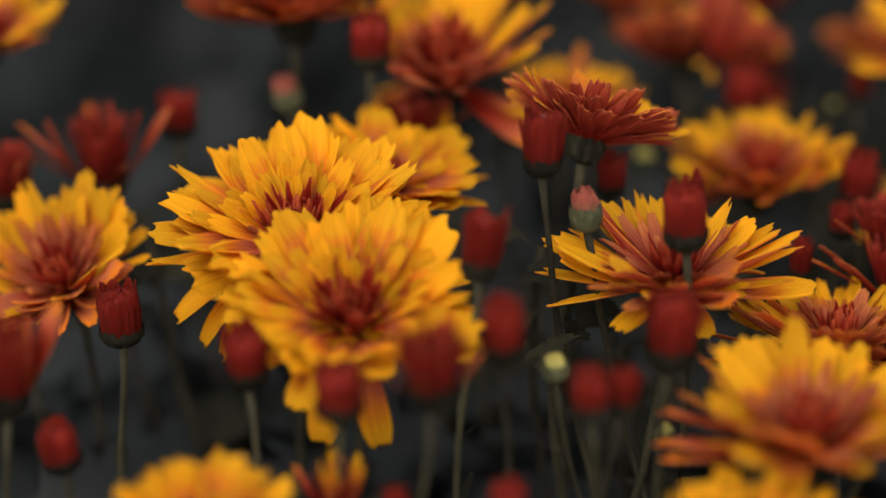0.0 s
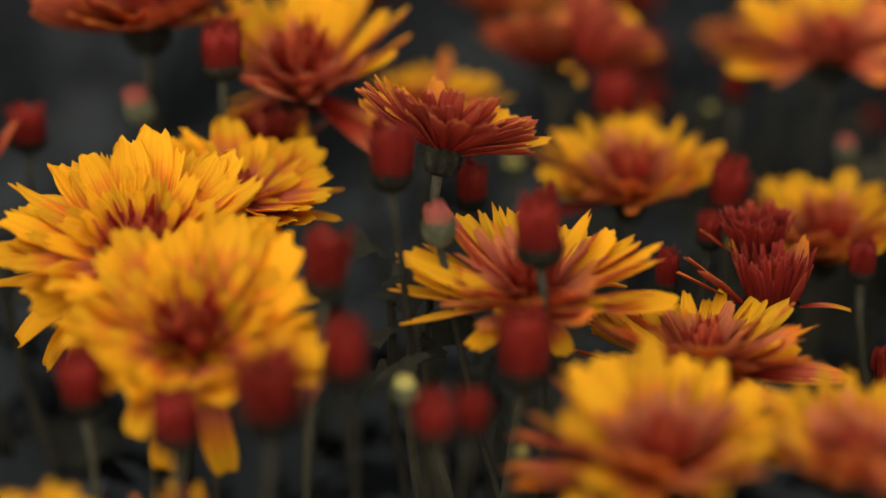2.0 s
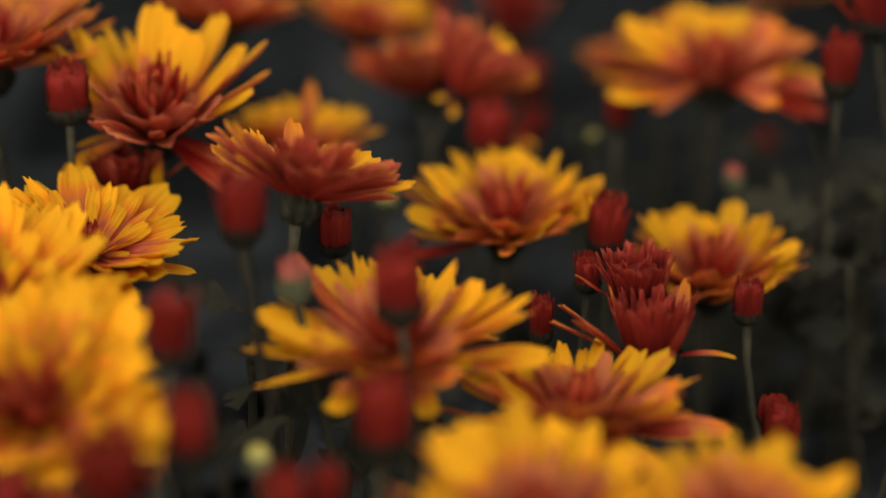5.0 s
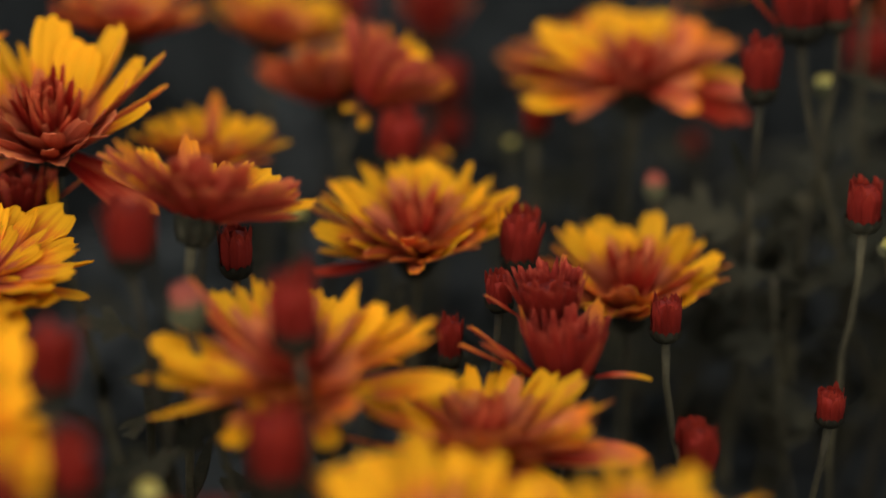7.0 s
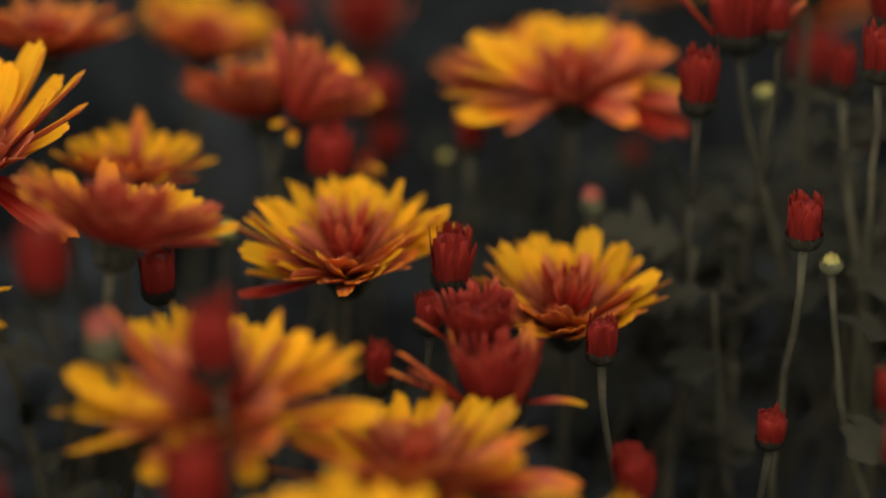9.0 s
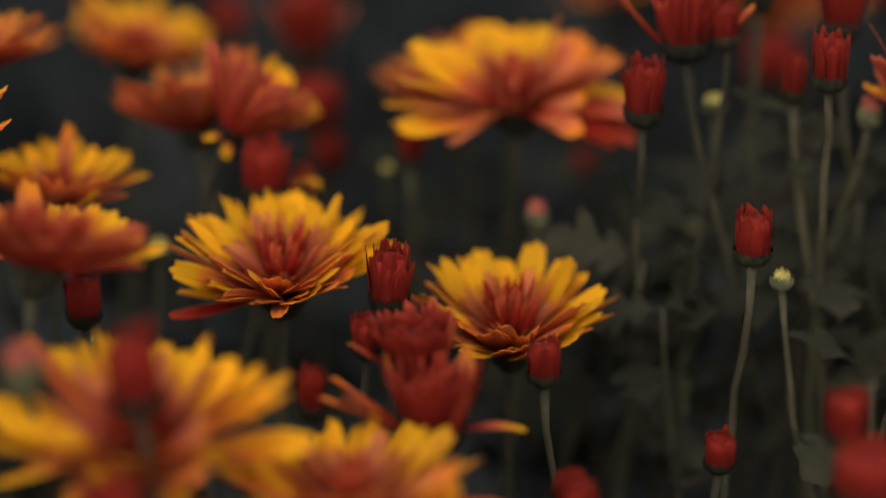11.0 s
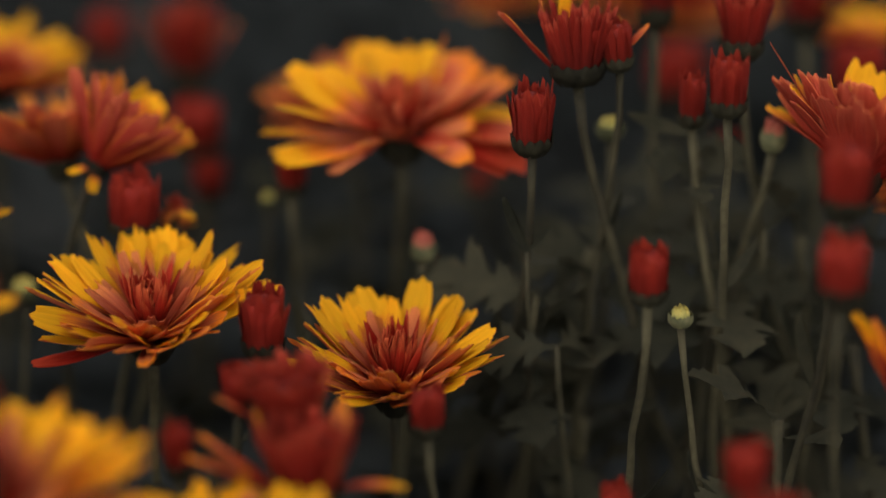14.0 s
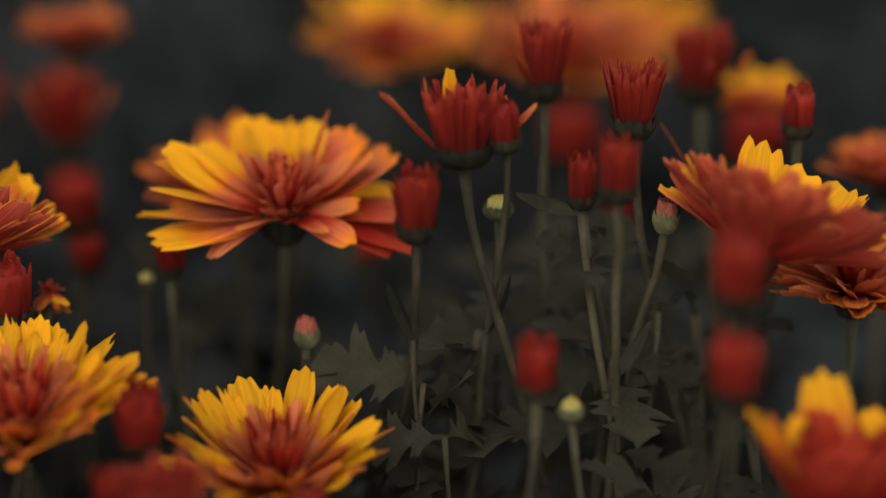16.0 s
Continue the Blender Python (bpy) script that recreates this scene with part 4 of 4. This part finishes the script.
bud("pink tipped bud bending on its stem", (-0.1459, 0.7089, 0.4369), (-0.2622, -0.0460, 0.9639), 0.0100, 0.0124, "pink", 548)
bud("narrow red bud with spiky top", (0.0706, 0.6324, 0.3890), (0.0393, -0.0077, 0.9992), 0.0098, 0.0163, "red", 555)
bud("dark red bud tucked between two yellow blooms", (0.0279, 0.6975, 0.4199), (0.0400, 0.0104, 0.9991), 0.0111, 0.0183, "red", 562)
bud("dark red bud half hidden in shade", (0.0219, 0.6737, 0.4154), (0.0038, 0.0058, 1.0000), 0.0080, 0.0109, "red", 569)
bud("dark red bud under a yellow bloom's petals", (0.0652, 0.6724, 0.4080), (0.0038, 0.0058, 1.0000), 0.0090, 0.0123, "red", 576)
bud("red bud peeping from behind a yellow bloom", (0.0090, 0.6533, 0.4104), (0.0038, 0.0058, 1.0000), 0.0068, 0.0141, "red", 583)
bud("dark red bud beneath an orange flower", (-0.0047, 0.7481, 0.4306), (0.0077, 0.0111, 0.9999), 0.0139, 0.0178, "red", 590)
bud("pink and cream bud on a thin stem", (0.0677, 0.7489, 0.4160), (0.0077, 0.0111, 0.9999), 0.0072, 0.0081, "pink", 597)
bud("dark red bud on a straight pale stem", (0.0938, 0.7271, 0.4574), (0.0077, 0.0111, 0.9999), 0.0107, 0.0179, "red", 604)
bud("pale yellow bud on a straight stem", (0.1159, 0.7583, 0.4430), (0.0077, 0.0111, 0.9999), 0.0072, 0.0069, "cream", 611)
bud("bright red bud with a two pointed top", (0.1178, 0.6895, 0.4326), (0.0077, 0.0111, 0.9999), 0.0104, 0.0144, "red", 618)
bud("small pale green yellow bud", (0.1268, 0.6993, 0.4172), (0.0077, 0.0111, 0.9999), 0.0059, 0.0059, "cream", 625)
bud("round red bud low over dark leaves", (0.1075, 0.6622, 0.3875), (0.0077, 0.0111, 0.9999), 0.0083, 0.0108, "red", 632)
bud("far dark red bud on a thin stem", (0.0346, 0.7762, 0.4256), (0.0199, 0.0346, 0.9992), 0.0075, 0.0122, "red", 639)
bud("tiny pale bud on a thin stem far back", (0.0278, 0.7867, 0.4144), (0.0159, 0.0207, 0.9997), 0.0041, 0.0053, "cream", 646)
bud("tiny dull red bud deep in the shade", (0.0871, 0.8416, 0.3944), (0.0199, 0.0346, 0.9992), 0.0067, 0.0064, "red", 653)
bud("pink bud with green sepals on a curved stem", (0.1549, 0.7415, 0.4460), (0.0678, 0.0239, 0.9974), 0.0074, 0.0093, "pink", 660)
bud("dark red bud on a leaning green stem", (0.1157, 0.7420, 0.4703), (-0.1102, 0.0431, 0.9930), 0.0083, 0.0133, "red", 667)
bud("small dark red bud in the cluster", (0.1343, 0.7407, 0.4558), (0.0189, 0.0366, 0.9992), 0.0075, 0.0141, "red", 674)
bud("dark red bud leaning in the cluster", (0.1396, 0.7170, 0.4683), (0.0189, 0.0366, 0.9992), 0.0098, 0.0155, "red", 681)
bud("broad red bud behind the cluster", (0.1926, 0.8291, 0.4294), (0.0189, 0.0366, 0.9992), 0.0184, 0.0169, "red", 688)
bud("dark red bud with broad green calyx", (0.1912, 0.7654, 0.4616), (0.0189, 0.0366, 0.9992), 0.0089, 0.0139, "red", 695)
bud("broad dark red bud behind the stems", (0.1470, 0.8699, 0.4153), (0.0189, 0.0366, 0.9992), 0.0178, 0.0178, "red", 702)
bud("small red bud behind green stems", (0.1608, 0.8594, 0.3941), (0.0189, 0.0366, 0.9992), 0.0074, 0.0084, "red", 709)
bud("dark red bud in front of a rust flower", (0.1597, 0.6706, 0.4628), (0.0189, 0.0366, 0.9992), 0.0127, 0.0182, "red", 716)
bud("red bud close beside dark leaves", (0.1561, 0.6535, 0.4485), (0.0189, 0.0366, 0.9992), 0.0125, 0.0167, "red", 723)
bud("red bud low over dark leaves", (0.1316, 0.6264, 0.4136), (0.0191, 0.0256, 0.9995), 0.0100, 0.0138, "red", 730)
bud("broad red bud low among dark leaves", (0.1332, 0.6036, 0.4116), (0.0191, 0.0256, 0.9995), 0.0182, 0.0133, "red", 737)
bud("small red bud low beside a yellow bloom", (0.0695, 0.6400, 0.3907), (0.0191, 0.0256, 0.9995), 0.0091, 0.0078, "red", 744)
bud("tiny pale bud beneath a yellow bloom", (-0.0474, 0.6899, 0.4082), (0.0159, 0.0207, 0.9997), 0.0036, 0.0047, "cream", 751)
bud("far dark red bud in deep shade", (0.0078, 0.8366, 0.4161), (0.0202, 0.0300, 0.9993), 0.0143, 0.0175, "red", 758)
bud("far dark red bud half lost in shade", (0.0105, 0.8307, 0.4030), (0.0202, 0.0300, 0.9993), 0.0095, 0.0127, "red", 765)
bud("far red bud among shaded leaves", (-0.0226, 0.9189, 0.4161), (0.0202, 0.0300, 0.9993), 0.0139, 0.0139, "red", 772)
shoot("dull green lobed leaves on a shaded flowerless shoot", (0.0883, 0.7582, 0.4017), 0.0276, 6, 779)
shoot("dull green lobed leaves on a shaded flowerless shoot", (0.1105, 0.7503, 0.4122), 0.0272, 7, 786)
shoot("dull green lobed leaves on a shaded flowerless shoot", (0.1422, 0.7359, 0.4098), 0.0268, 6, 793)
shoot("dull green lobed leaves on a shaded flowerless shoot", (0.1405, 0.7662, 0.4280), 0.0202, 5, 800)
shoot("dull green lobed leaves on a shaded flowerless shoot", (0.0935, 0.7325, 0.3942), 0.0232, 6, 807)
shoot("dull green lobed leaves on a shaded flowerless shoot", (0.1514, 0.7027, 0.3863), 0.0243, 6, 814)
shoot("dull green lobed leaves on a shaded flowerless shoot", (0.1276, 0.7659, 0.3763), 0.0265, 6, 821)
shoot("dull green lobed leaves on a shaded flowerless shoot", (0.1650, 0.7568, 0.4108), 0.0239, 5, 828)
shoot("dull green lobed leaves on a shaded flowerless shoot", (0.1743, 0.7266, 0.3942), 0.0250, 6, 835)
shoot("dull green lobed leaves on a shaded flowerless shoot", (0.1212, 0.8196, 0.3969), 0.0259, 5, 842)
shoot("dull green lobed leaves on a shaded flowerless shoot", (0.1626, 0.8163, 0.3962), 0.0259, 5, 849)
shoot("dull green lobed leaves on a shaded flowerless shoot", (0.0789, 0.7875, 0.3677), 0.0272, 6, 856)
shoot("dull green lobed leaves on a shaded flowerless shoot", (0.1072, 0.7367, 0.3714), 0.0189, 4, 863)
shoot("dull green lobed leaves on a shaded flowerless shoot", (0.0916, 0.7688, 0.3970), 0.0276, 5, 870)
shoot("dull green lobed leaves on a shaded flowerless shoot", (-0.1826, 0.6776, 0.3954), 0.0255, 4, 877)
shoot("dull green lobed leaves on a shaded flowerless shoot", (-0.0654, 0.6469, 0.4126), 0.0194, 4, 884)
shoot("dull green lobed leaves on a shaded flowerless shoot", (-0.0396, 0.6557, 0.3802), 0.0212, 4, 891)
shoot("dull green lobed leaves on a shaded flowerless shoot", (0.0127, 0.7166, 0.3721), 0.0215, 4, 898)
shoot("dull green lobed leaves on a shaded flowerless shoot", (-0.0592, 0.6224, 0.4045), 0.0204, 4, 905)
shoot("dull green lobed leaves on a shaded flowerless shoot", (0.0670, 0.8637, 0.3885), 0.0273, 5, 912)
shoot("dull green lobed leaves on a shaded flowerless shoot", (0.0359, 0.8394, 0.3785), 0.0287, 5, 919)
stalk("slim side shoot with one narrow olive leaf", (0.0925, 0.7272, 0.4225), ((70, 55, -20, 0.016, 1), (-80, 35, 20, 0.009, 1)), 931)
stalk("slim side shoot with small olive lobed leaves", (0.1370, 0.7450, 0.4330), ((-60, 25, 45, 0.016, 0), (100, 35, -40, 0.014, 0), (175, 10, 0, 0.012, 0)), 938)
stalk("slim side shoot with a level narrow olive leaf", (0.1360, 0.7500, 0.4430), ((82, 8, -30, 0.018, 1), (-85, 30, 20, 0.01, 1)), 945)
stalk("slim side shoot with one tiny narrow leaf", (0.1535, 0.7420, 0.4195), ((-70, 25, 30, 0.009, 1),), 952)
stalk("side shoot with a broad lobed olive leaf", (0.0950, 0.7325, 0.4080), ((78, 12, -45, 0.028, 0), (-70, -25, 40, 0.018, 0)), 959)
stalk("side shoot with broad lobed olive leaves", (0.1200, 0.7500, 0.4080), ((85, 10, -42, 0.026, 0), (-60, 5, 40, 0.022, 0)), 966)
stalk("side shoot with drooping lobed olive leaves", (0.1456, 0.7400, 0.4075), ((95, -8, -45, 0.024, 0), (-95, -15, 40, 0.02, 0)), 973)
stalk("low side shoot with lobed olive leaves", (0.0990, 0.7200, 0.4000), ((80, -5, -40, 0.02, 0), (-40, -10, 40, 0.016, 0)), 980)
